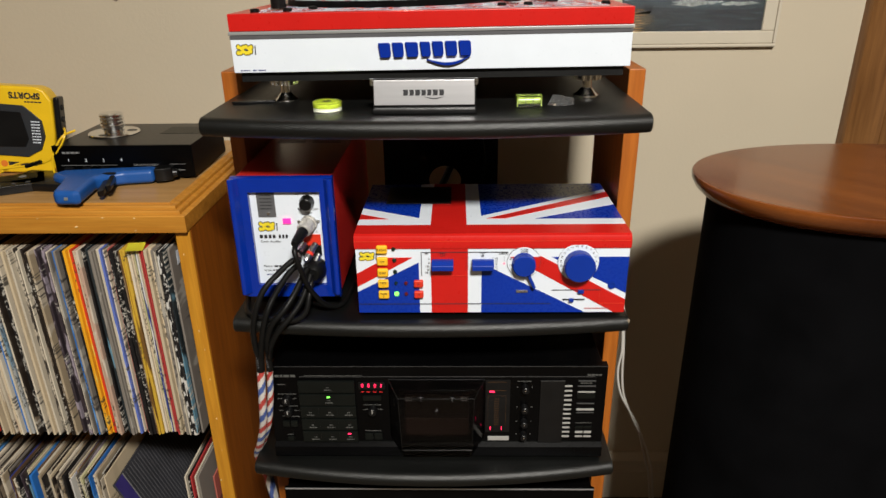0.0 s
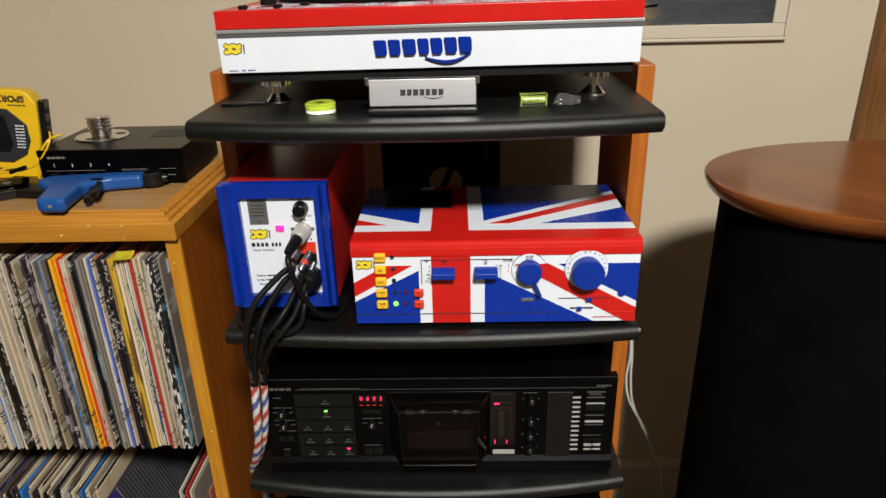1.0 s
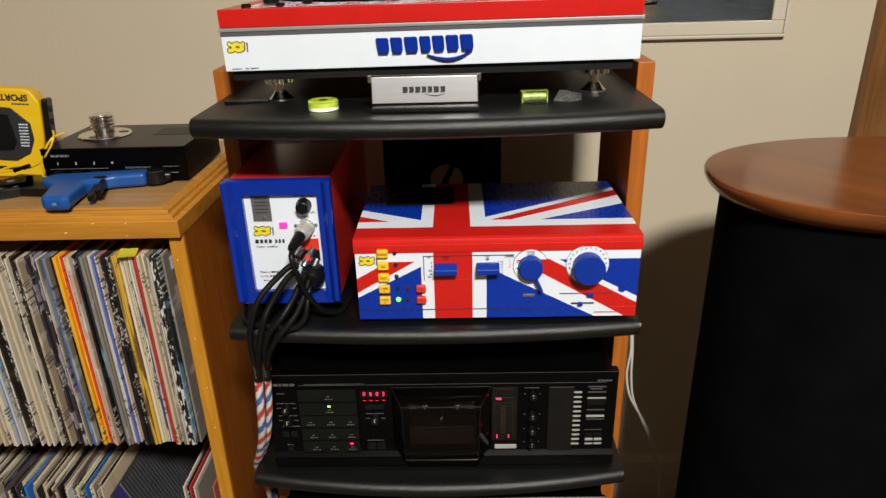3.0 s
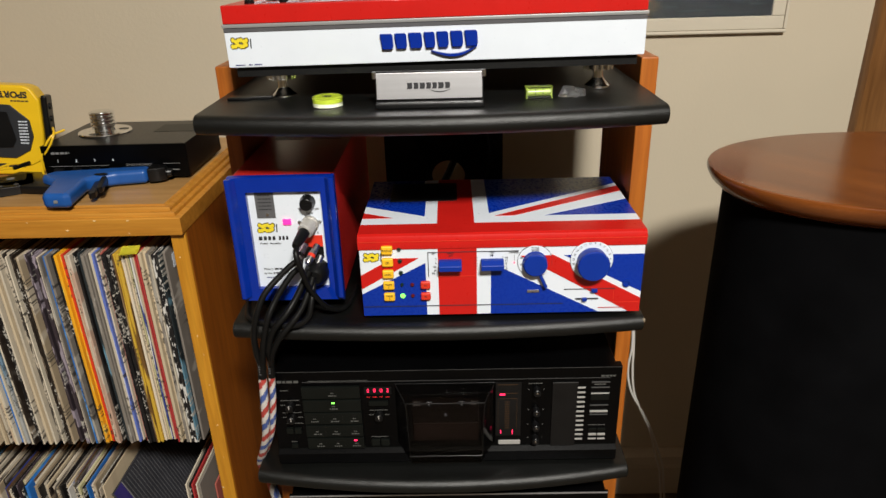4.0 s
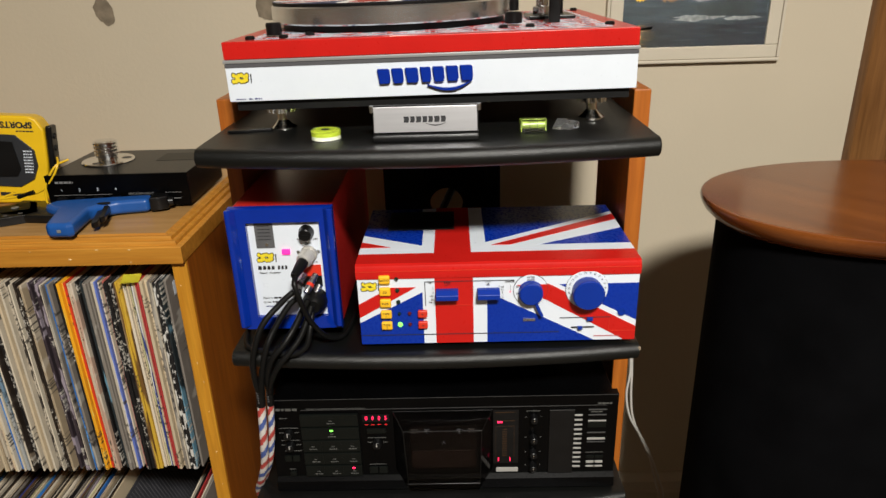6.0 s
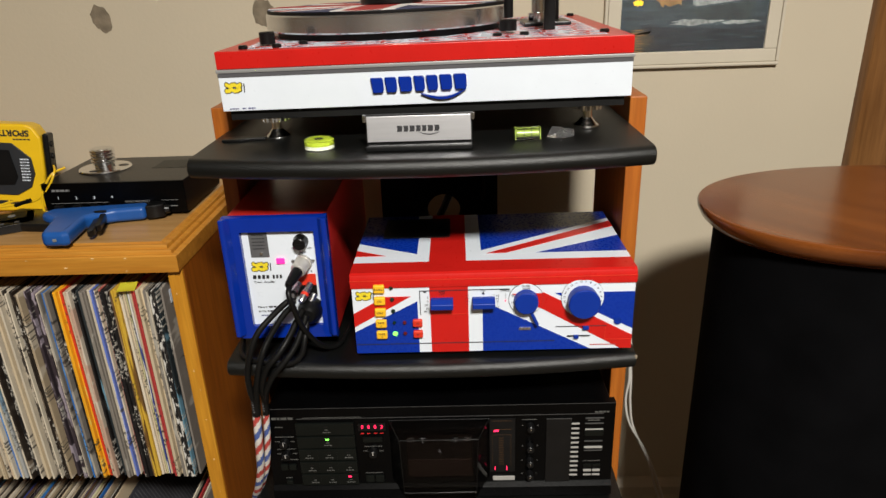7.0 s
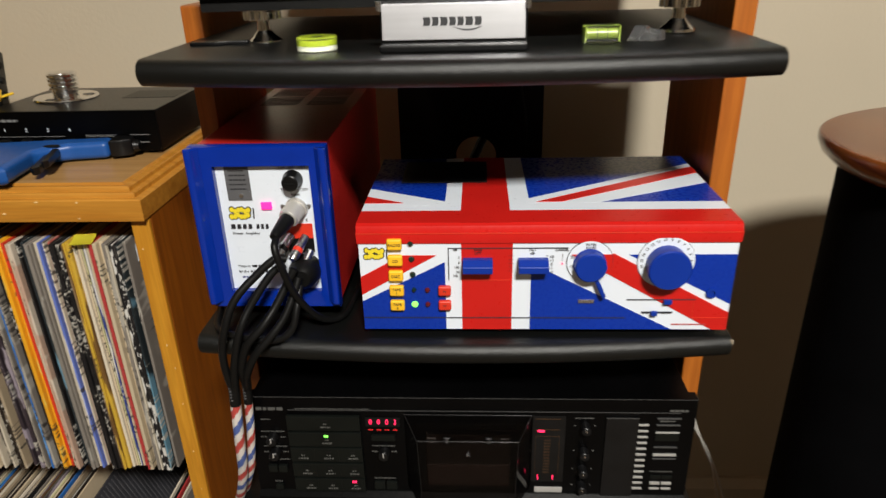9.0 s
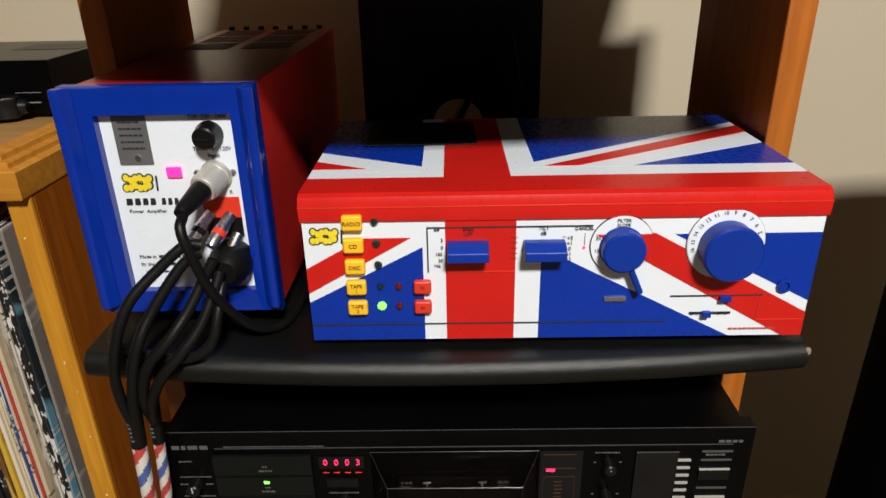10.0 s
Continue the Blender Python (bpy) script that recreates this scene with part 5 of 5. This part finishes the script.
bm.faces.new(loops[0]), bm.faces.new(loops[-1])
bmesh.ops.recalc_face_normals(bm, faces=bm.faces[:])
# The uppermost face takes the paler oak that carries the painted sheen.
for f in bm.faces:
    if len(f.verts) == 4 and f.normal.z > 0.99 and f.calc_center_median().z > BTOP - F - 0.0004:
        f.material_index = 1
part("top", bm, (OAK_X, OAK_TOP), case, "oak top with a stepped moulded edge")

# sleeves of records: card spines in many colours, with worn edges and lines of print
def card(name, color, second, patch=0.0, text=0.3, wear=0.35, along=22.0):
    """Printed card: patches of a second colour, short strokes of print along the spine, rubbed and dirty edges; each sleeve a shade of its own."""
    m = bpy.data.materials.new(name)
    m.use_nodes = True
    n, k = m.node_tree.nodes, m.node_tree.links
    b = n["Principled BSDF"]
    b.inputs["Roughness"].default_value = 0.5
    inf, co = n.new("ShaderNodeObjectInfo"), n.new("ShaderNodeTexCoord")

    def calc(op, a, c=0.0):
        node = n.new("ShaderNodeMath")
        node.operation = op
        for i, q in enumerate((a, c)):
            if isinstance(q, float):
                node.inputs[i].default_value = q
            else:
                k.new(q, node.inputs[i])
        return node.outputs[0]

    def mixed(f, a, c):
        node = n.new("ShaderNodeMix")
        node.data_type = "RGBA"
        for key_, q in (("Factor", f), ("A", a), ("B", c)):
            if isinstance(q, (tuple, float)):
                node.inputs[key_].default_value = q
            else:
                k.new(q, node.inputs[key_])
        return node.outputs["Result"]

    shift = n.new("ShaderNodeCombineXYZ")
    for i in range(3):
        k.new(calc("MULTIPLY", inf.outputs["Random"], 61.0 + 37 * i), shift.inputs[i])

    def speckle(scale, detail, lo, hi):
        mp, ad, tx, rg = n.new("ShaderNodeMapping"), n.new("ShaderNodeVectorMath"), n.new("ShaderNodeTexNoise"), n.new("ShaderNodeMapRange")
        mp.inputs["Scale"].default_value = scale
        k.new(co.outputs["Object"], mp.inputs["Vector"])
        k.new(mp.outputs[0], ad.inputs[0])
        k.new(shift.outputs[0], ad.inputs[1])
        k.new(ad.outputs[0], tx.inputs["Vector"])
        tx.inputs["Scale"].default_value, tx.inputs["Detail"].default_value = 1.0, detail
        rg.inputs["From Min"].default_value, rg.inputs["From Max"].default_value = lo, hi
        k.new(tx.outputs["Fac"], rg.inputs["Value"])
        return rg.outputs[0]

    shade = calc("ADD", calc("MULTIPLY", calc("FRACT", calc("MULTIPLY", inf.outputs["Random"], 17.3)), 0.5), 0.0)
    tone = mixed(shade, (*color, 1), (*[q * 0.62 + 0.004 for q in color], 1))
    if patch:
        tone = mixed(speckle((160, 6, along), 3, 0.58 - patch * 0.2, 0.61 - patch * 0.2), tone, (*second, 1))
    ink = (0.030, 0.026, 0.024, 1) if sum(color) > 0.5 else (0.52, 0.49, 0.43, 1)
    if text:
        tone = mixed(calc("MULTIPLY", calc("MULTIPLY", speckle((330, 4, 260), 2, 0.53, 0.57), speckle((4, 2, 13), 1, 0.62 - 0.10 * text, 0.63 - 0.10 * text)), 0.85), tone, ink)
    tone = mixed(calc("MULTIPLY", speckle((700, 40, 40), 5, 0.60, 0.72), wear * 0.7), tone, (0.50, 0.46, 0.39, 1))
    tone = mixed(calc("MULTIPLY", speckle((420, 30, 4), 5, 0.50, 0.78), 0.30), tone, (0.035, 0.026, 0.020, 1))
    k.new(tone, b.inputs["Base Color"])
    return m


CARDS = {
    "black": card("black_card", (0.008, 0.007, 0.008), (0.10, 0.10, 0.11), 0.0, 1.0, 0.25),
    "zigzag": card("black_and_white_card", (0.010, 0.009, 0.010), (0.62, 0.60, 0.56), 0.30, 0.0, 0.15, 70.0),
    "grey": card("grey_card", (0.25, 0.22, 0.19), (0.40, 0.37, 0.32), 0.1, 0.4, 0.2),
    "cream": card("cream_card", (0.66, 0.54, 0.37), (0.38, 0.28, 0.18), 0.0, 0.5, 0.1),
    "red": card("red_card", (0.50, 0.045, 0.045), (0.60, 0.50, 0.40), 0.0, 0.3, 0.1),
    "navy": card("navy_card", (0.030, 0.050, 0.24), (0.66, 0.64, 0.60), 0.20, 0.3, 0.1, 9.0),
    "lime": card("pale_green_card", (0.58, 0.54, 0.30), (0.66, 0.60, 0.46), 0.1, 0.4, 0.1),
    "white": card("white_card", (0.70, 0.62, 0.49), (0.42, 0.38, 0.32), 0.0, 0.6, 0.0),
    "gold": card("gold_card", (0.66, 0.42, 0.045), (0.16, 0.08, 0.02), 0.25, 0.1, 0.1, 7.0),
    "brown": card("brown_card", (0.12, 0.062, 0.028), (0.25, 0.17, 0.10), 0.1, 0.5, 0.2),
    "pink": card("faded_red_card", (0.50, 0.13, 0.10), (0.66, 0.50, 0.42), 0.1, 0.3, 0.1),
    "lavender": card("lavender_card", (0.12, 0.18, 0.56), (0.62, 0.62, 0.70), 0.15, 0.2, 0.1, 9.0),
    "teal": card("dark_teal_card", (0.012, 0.022, 0.028), (0.13, 0.28, 0.38), 0.15, 0.8, 0.15, 8.0),
    "blush": card("pale_pink_card", (0.58, 0.39, 0.29), (0.64, 0.55, 0.44), 0.2, 0.3, 0.1),
    "bright_red": card("bright_red_card", (0.70, 0.045, 0.015), (0.60, 0.30, 0.10), 0.0, 0.2, 0.05),
    "orange": card("orange_card", (0.90, 0.42, 0.015), (0.80, 0.55, 0.10), 0.1, 0.1, 0.05),
    "blue": card("bright_blue_card", (0.025, 0.18, 0.58), (0.10, 0.30, 0.66), 0.1, 0.2, 0.1),
    "plum": card("dark_plum_card", (0.038, 0.026, 0.034), (0.32, 0.27, 0.32), 0.18, 0.7, 0.2, 30.0),
    "mottled": card("mottled_print_card", (0.55, 0.48, 0.38), (0.040, 0.032, 0.026), 0.16, 0.4, 0.1, 26.0),
    "umber": card("dark_brown_card", (0.020, 0.013, 0.009), (0.22, 0.17, 0.12), 0.05, 0.8, 0.15),
    "tan": card("tan_card", (0.42, 0.33, 0.22), (0.56, 0.48, 0.37), 0.15, 0.4, 0.1),
    "steel": card("pale_blue_grey_card", (0.42, 0.43, 0.43), (0.16, 0.26, 0.36), 0.2, 0.1, 0.1, 6.0),
}


def sleeve_mesh(t, hgt):
    return mesh_of("record_sleeve", box(0, t, 0, 0.314, 0, hgt, 0.0006, 1))


meshes = {}


def record(x, y, z, t, hgt, tint, lean=0.0):
    """One sleeve; alike ones share a mesh."""
    if (t, hgt, tint) not in meshes:
        meshes[t, hgt, tint] = sleeve_mesh(t - 0.0007, hgt)
        meshes[t, hgt, tint].materials.append(CARDS[tint])
    ob = new("record_sleeve", meshes[t, hgt, tint])
    ob.matrix_basis = pose(x, y, z, 0, lean, 0)
    kind_ = CARDS[tint].name.replace("_card", "").replace("_", " ")
    return tagged(ob, f"worn {kind_} cardboard record sleeve standing among others", "record", "records on the bookcase shelves")


SIZES = [(0.0027, 0.3140), (0.0032, 0.3120), (0.0037, 0.3150), (0.0042, 0.3135), (0.0050, 0.3145)]
ROW = ("grey black teal zigzag zigzag white grey cream cream red red red cream navy lime cream white gold gold brown black black "
       "black pink pink white lavender white grey grey grey teal black black blush blush cream bright_red orange orange black grey "
       "grey blue black grey white plum plum black plum mottled tan umber umber black umber white mottled mottled white mottled cream tan "
       "cream white cream black umber white steel steel white steel blue white cream blush white tan cream brown white cream").split()
rng = random.Random(7)
x = BX1 - 0.0345
i = 0
while x > -0.86:
    t, hgt = rng.choice(SIZES)
    tint = ROW[i] if i < len(ROW) else rng.choice(list(CARDS))
    x -= t
    i += 1
    lean = -rng.uniform(0.0, 0.25)
    record(x, 0.839 + rng.choice((0.0, 0.001, 0.003, 0.006, 0.008, 0.014)), 0.7163, t, hgt, tint, lean)
solid("price_label", box(0.0, 0.0004, 0.0, 0.016, 0.0, 0.020), WHITE, "small white paper label on a record sleeve", "label", (BX1 - 0.0352, 0.862, 1.000))
note = bmesh.new()
edge = [[note.verts.new((u, 0.0034 * i, 0.00012 * i * i)) for u in (0.0, 0.024)] for i in range(7)]
for r0, r1 in zip(edge, edge[1:]):
    note.faces.new((r0[0], r0[1], r1[1], r1[0]))
bmesh.ops.solidify(note, geom=note.faces[:], thickness=0.0004)
solid("sticky_note", note, YELLOW_NOTE, "small yellow paper tab curling up on the records", "note", (-0.404, 0.834, 1.0322), (0, 0, 8))
LOW = F + 0.0328
for x, tint in ((-0.352, "pink"), (-0.378, "grey"), (-0.383, "white"), (-0.390, "red"), (-0.394, "black"), (-0.400, "white")):
    record(x, 0.860, LOW, 0.0032, 0.3120, tint)
stripes = solid("striped_record_sleeve", box(0, 0.004, 0, 0.314, 0, 0.314, 0.0006, 1), material("grey_navy_card", (0.035, 0.035, 0.042), 0.5, vary=0.2), "dark record sleeve with fine grey stripes, leaning", "record", (-0.4075, 0.862, LOW), (0, -22, 0))
st2 = bmesh.new()
for i in range(34):
    box(0.0042, 0.0045, 0.036 + 0.0080 * i, 0.0374 + 0.0080 * i, 0.03, 0.31, bm=st2)
tagged(part("stripe_print", st2, GREY_LABEL, stripes), kind="stuff")
part("border_print", box(0.0042, 0.0045, 0.001, 0.027, 0.001, 0.313), material("purple_border", (0.035, 0.025, 0.14), 0.5), stripes, "purple border band")
part("border_line", box(0.0042, 0.0045, 0.0275, 0.0300, 0.001, 0.313), INK_GREY, stripes)
x = -0.5285
LOWER = "cream umber mottled black tan white brown blue teal black cream lime plum black white brown navy cream umber grey black tan mottled white umber".split()
i = 0
while x > -0.86:
    t, hgt = rng.choice(SIZES)
    x -= t
    record(x, 0.856 + rng.choice((0.0, 0.002, 0.006, 0.012, 0.018)), LOW, t, hgt - rng.choice((0.0, 0.0, 0.003, 0.006)), LOWER[i % len(LOWER)], -0.15)
    i += 1

# ---- things on the bookcase ----
BT = BTOP + 0.0004
sw = thing("speaker_selector", (-0.4375, 0.947, BT), "flat black four-way speaker selector box", "selector box")
part("case", box(-0.1030, 0.1030, 0.003, 0.145, 0.004, 0.0520, 0.0012), BLACK, sw)
sf = part("front_panel", box(-0.1030, 0.1030, 0.0, 0.0028, 0.004, 0.0520, 0.0008), DECK_BLACK, sw)
for x in (-0.085, 0.085):
    for y in (0.015, 0.130):
        part("rubber_foot", lathe([(0.006, 0.0), (0.006, 0.0042)], (x, y, 0), "z", 14), RUBBER, sw)
bars([(-0.089, 0.0400, 0.026, 0.0030)], "y", 0.0, -0.0003, INK_GREY, sf, "brand_bars")
for i in range(4):
    lettering(str(i + 1), 0.0062, (-0.0815 + 0.0262 * i, -0.0003, 0.0300), WHITE, sf)
    part("push_key", box(-0.088 + 0.0262 * i, -0.075 + 0.0262 * i, -0.006, -0.0002, 0.012, 0.020, 0.001), BLACK, sw)
lettering("SINGLE PAIR DIRECT", 0.0040, (0.0330, -0.0003, 0.0225), INK_GREY, sf)
part("rule_line", box(-0.094, -0.010, -0.0005, -0.0001, 0.0222, 0.0227), INK_GREY, sf)
part("rule_line", box(0.068, 0.092, -0.0005, -0.0001, 0.0232, 0.0237), INK_GREY, sf)
part("rule_line", box(0.072, 0.090, -0.0005, -0.0001, 0.0140, 0.0150), INK_GREY, sf)
decal("top_label", [rect(0.030, 0.096, 0.072, 0.118)], "z", 0.0520, 0.0003, KEY_GREY, sw)

puck = thing("record_adapter", (-0.483, 1.026, BT + 0.0521), "chrome record weight with a ribbed knob, on the selector box", "record weight")
bm = lathe([(0.0375, 0.0), (0.0380, 0.0010), (0.0370, 0.0026)], (0, 0, 0), "z", 48)
part("flange", bm, CHROME, puck, "flat polished flange")
for i in range(3):
    a = radians(20 + 120 * i)
    part("opening", prism(disc(0.026 * math.cos(a), 0.026 * math.sin(a), 0.0075, 20, 0.75), "z", 0.0026, 0.0030), BLACK, puck, "dark oval opening")
prof = [(0.0150, 0.0028), (0.0150, 0.0110)]
for i in range(4):
    z = 0.0110 + 0.0052 * i
    prof += [(0.0170, z + 0.0004), (0.0178, z + 0.0012), (0.0178, z + 0.0034), (0.0170, z + 0.0042), (0.0152, z + 0.0046), (0.0152, z + 0.0050)]
prof += [(0.0140, 0.0322)]
part("ribbed_knob", lathe(prof, (0, 0, 0), "z", 40), CHROME, puck, "ribbed polished knob")

gun = thing("cleaning_gun", (-0.4420, 0.8880, BT), "blue plastic pistol-shaped tool lying on its side", "tool", (0, 0, 9))
outline = [(-0.080, 0.034), (-0.068, 0.052), (0.062, 0.050), (0.062, 0.024), (0.020, 0.022), (0.006, 0.016), (-0.010, 0.002), (-0.011, -0.046), (-0.012, -0.060), (-0.016, -0.063), (-0.044, -0.058), (-0.047, -0.052), (-0.054, 0.008), (-0.070, 0.022)]
part("body", prism(outline, "z", 0.002, 0.022, 0.0065, seg=4), BLUE_PLASTIC, gun, "blue moulded body")
part("trigger_recess", prism(disc(0.004, 0.0185, 0.0090, 24, 0.45), "z", 0.0215, 0.0223), BLACK_MATT, gun, "dark trigger recess")
part("nozzle", prism([(0.0624, 0.0235), (0.0624, 0.0505), (0.076, 0.049), (0.087, 0.042), (0.087, 0.030), (0.076, 0.025)], "z", 0.003, 0.023, 0.003), BLACK, gun, "black nozzle")
part("nozzle_tip", lathe([(0.007, 0.0), (0.006, 0.006)], (0.0872, 0.036, 0.0130), "x", 18), BLACK, gun)
for u, z0, w, low_ in ((0.0, 0.006, 0.0042, -0.040), (0.0085, 0.011, 0.0036, -0.034)):
    part("trigger", prism([(u - w, 0.016), (u + w, 0.017), (u + w + 0.008, low_ + 0.002), (u + 0.008, low_ - w), (u - w + 0.008, low_)], "z", z0, z0 + 0.0085, 0.0016), BLACK, gun, "black trigger lever")
part("pad", box(-0.0310, -0.0260, -0.0622, -0.0600, 0.010, 0.014, 0.0006), INK_GREY, gun)

tape2 = thing("cassette_box", (-0.592, 0.905, BT), "black cassette lying flat with pale square holes", "cassette", (0, 0, 30))
part("box", prism([(-0.050, 0.028), (-0.044, 0.032), (0.044, 0.032), (0.050, 0.028), (0.050, -0.028), (0.036, -0.032), (-0.036, -0.032), (-0.050, -0.028)], "z", 0.0, 0.0120, 0.0012), BLACK, tape2)
part("label", box(-0.040, 0.040, -0.004, 0.026, 0.0121, 0.0124), KEY_GREY, tape2)
for u, w in ((-0.026, 0.003), (-0.008, 0.0022), (0.010, 0.0022), (0.028, 0.003)):
    part("hole", box(u - w, u + w, -0.0235, -0.0185, 0.0121, 0.0123, 0.0), GREY_LABEL, tape2, "pale square hole")
for u in (-0.021, 0.021):
    part("hub", lathe([(0.0052, 0.0125), (0.0052, 0.0130), (0.0036, 0.0131)], (u, 0.011, 0), "z", 20), INK_GREY, tape2, "pale toothed hub")

solid("cassette_shell", box(-0.05, 0.05, -0.032, 0.032, 0, 0.012, 0.002), BLACK, "black cassette lying behind the blue tool", "cassette", (-0.545, 0.925, BT), (0, 0, -8))

player = thing("portable_player", (-0.616, 0.985, BT), "yellow portable cassette player standing upside down", "cassette player", (-4, 5.5, 10))
CHARCOAL = material("charcoal_plastic", (0.018, 0.020, 0.024), 0.45, vary=0.15, bump=0.1)
front_poly = [(-0.050, 0.004), (-0.044, 0.0), (0.038, 0.0), (0.045, 0.006), (0.050, 0.060), (0.050, 0.112), (0.040, 0.128), (0.030, 0.132), (-0.044, 0.132), (-0.050, 0.126)]
part("shell", prism(front_poly, "y", 0.0, 0.034, 0.004, seg=3), YELLOW, player, "yellow ribbed shell")
wp = part("window_surround", prism([(-0.050, 0.028), (0.010, 0.026), (0.030, 0.038), (0.037, 0.058), (0.034, 0.082), (0.010, 0.104), (-0.050, 0.106)], "y", -0.0025, 0.001, 0.001), CHARCOAL, player, "dark grey cassette window surround")
part("window", prism([(-0.048, 0.040), (0.008, 0.042), (0.014, 0.054), (0.006, 0.094), (-0.048, 0.096)], "y", -0.0035, -0.0024, 0.0004), BLACK, wp, "glossy black window")
bars([(0.0190, 0.0480 + 0.0045 * i, 0.012, 0.0018) for i in range(8)], "y", -0.0025, -0.0003, WHITE, wp)
lettering("SPORTS", 0.0125, (0.013, -0.0003, 0.1190), INK, player, (90, 180, 0), bold=0.0005)
bars([(0.012, 0.1085, 0.024, 0.0020)], "y", 0.0, -0.0003, INK, player, "model_bars")
bars([(-0.020, 0.0120, 0.040, 0.0055)], "y", 0.0, -0.0003, INK, player, "brand_bars")
part("accent", prism(disc(-0.026, 0.0145, 0.005, 16), "y", -0.0005, 0.0), material("orange_print", (0.75, 0.20, 0.02), 0.5), player)
side = part("side_panel", box(0.0505, 0.0590, 0.002, 0.026, 0.052, 0.118, 0.003, 3), BLACK, player, "black side control strip")
for v in (0.066, 0.084, 0.102):
    part("button", lathe([(0.0045, 0.0), (0.0040, 0.0015)], (0.0591, 0.013, v), "x", 14), BLACK_MATT, side)
cord = thing("yellow_cord", (0, 0, 0), "thin yellow headphone cord tangled round the player", "cable")
for pts in (((-0.531, 0.975, 1.172), (-0.520, 0.955, 1.168), (-0.528, 0.948, 1.150), (-0.550, 0.950, 1.130), (-0.585, 0.950, 1.122), (-0.66, 0.945, 1.115)),
            ((-0.512, 0.970, 1.170), (-0.525, 0.955, 1.164), (-0.540, 0.948, 1.140), (-0.544, 0.946, 1.118), (-0.541, 0.944, 1.106), (-0.530, 0.930, 1.116)),
            ((-0.555, 0.952, 1.128), (-0.600, 0.955, 1.124), (-0.640, 0.945, 1.108), (-0.690, 0.930, 1.104))):
    part("cord", tube(pts, 0.0016, 8, 8), YELLOW, cord)
part("plug", tube([(-0.585, 0.947, 1.1215), (-0.570, 0.946, 1.1265), (-0.560, 0.946, 1.1295)], 0.0028, 10, 4), BLACK, cord)

# ---- loose cables on the wall side and behind the spine ----
wires = thing("white_wires", (-0.010, 0, 0), "thin pale speaker wires hanging beside the rack", "cable")
part("wire", tube([(0.3231, 1.0200, 0.9228), (0.3401, 0.9900, 0.8628), (0.3431, 0.9850, 0.8228), (0.3467, 0.9850, 0.7796), (0.3486, 0.9850, 0.7352), (0.3553, 0.9850, 0.6894), (0.3742, 0.9850, 0.6421), (0.3904, 0.9850, 0.6055), (0.4058, 0.9850, 0.5494), (0.4184, 0.9850, 0.5044), (0.4384, 0.9900, 0.3500), (0.4484, 1.0200, 0.2750), (0.5184, 1.0800, 0.2735)], 0.0019, 8, 8), CABLE_WHITE, wires)
part("wire", tube([(0.3212, 1.0200, 0.9228), (0.3382, 0.9900, 0.8628), (0.3412, 0.9850, 0.8228), (0.3439, 0.9850, 0.7797), (0.3409, 0.9850, 0.7354), (0.3505, 0.9850, 0.6896), (0.3761, 0.9850, 0.6420), (0.3934, 0.9850, 0.6055), (0.4140, 0.9850, 0.5492), (0.4246, 0.9850, 0.5042), (0.4446, 0.9900, 0.3500), (0.4546, 1.0200, 0.2750), (0.5246, 1.0800, 0.2735)], 0.0019, 8, 8), CABLE_WHITE, wires)
back_wire = thing("cable_behind_panel", (0, 0, 0), "dark cable crossing behind the round hole", "cable")
part("cable", tube([(0.075, 1.062, 1.20), (0.060, 1.064, 1.12), (0.038, 1.064, 1.07), (0.020, 1.064, 1.02), (0.010, 1.066, 0.90)], 0.006, 10, 8), RUBBER, back_wire)
part("cable", tube([(0.090, 1.032, 1.16), (0.098, 1.030, 1.10), (0.086, 1.031, 1.05), (0.05, 1.031, 1.02), (0.03, 1.031, 0.96)], 0.0022, 8, 8), RUBBER, back_wire)
part("cable", tube([(0.10, 0.985, 1.025), (0.14, 1.00, 1.030), (0.17, 1.02, 1.012), (0.175, 1.03, 0.97)], 0.004, 10, 8), CABLE_WHITE, back_wire)

# ---- worn spots ----
def blob_poly(cx, cz, w, hgt, seed):
    q = random.Random(seed)
    return [(cx + w * q.uniform(0.6, 1) * math.cos(a * math.pi / 4), cz + hgt * q.uniform(0.6, 1) * math.sin(a * math.pi / 4)) for a in range(8)]


part("worn_corner", box(0.2405, 0.2444, 0.0112, 0.0150, 0.9865 - FLOOR, 0.9915 - FLOOR, 0.0012), PLASTER, rack, "pale worn shelf corner")
rng = random.Random(5)
DENT = material("bare_dented_oak", (0.74, 0.52, 0.24), 0.8, vary=0.2)
for i in range(9):
    x, z = rng.uniform(-0.66, -0.335), rng.choice((1.0845, 1.0838, 1.072, 1.066))
    w, hgt = rng.uniform(0.0008, 0.0030), rng.uniform(0.0006, 0.0012)
    part("dent", prism(blob_poly(x, z - F, w, hgt, i), "y", BY0 - 0.0112, BY0 - 0.0106), DENT, case)
for i in range(7):
    x, z = BX1 - rng.uniform(0.002, 0.018), rng.uniform(0.62, 1.04)
    part("dent", prism(blob_poly(x, z - F, rng.uniform(0.0006, 0.0014), rng.uniform(0.0008, 0.0024), 20 + i), "y", BY0 - 0.0004, BY0 + 0.0002), DENT, case)

# ---- dust on the dark shelves ----
rng = random.Random(33)
bm = bmesh.new()
for z, y0, y1 in ((1.2432, 0.680, 0.90), (0.9942, 0.702, 0.90), (0.7722, 0.700, 0.725)):
    for i in range(70):
        x, y, q = rng.uniform(-0.205, 0.245), rng.uniform(y0, y1), rng.uniform(0.00012, 0.00034)
        box(x - q, x + q, y - q * 0.7, y + q * 0.7, z, z + 0.0001, bm=bm)
tagged(part("dust", bm, material("pale_dust", (0.30, 0.29, 0.27), 0.9), rack), "pale dust specks on the shelves", kind="stuff")
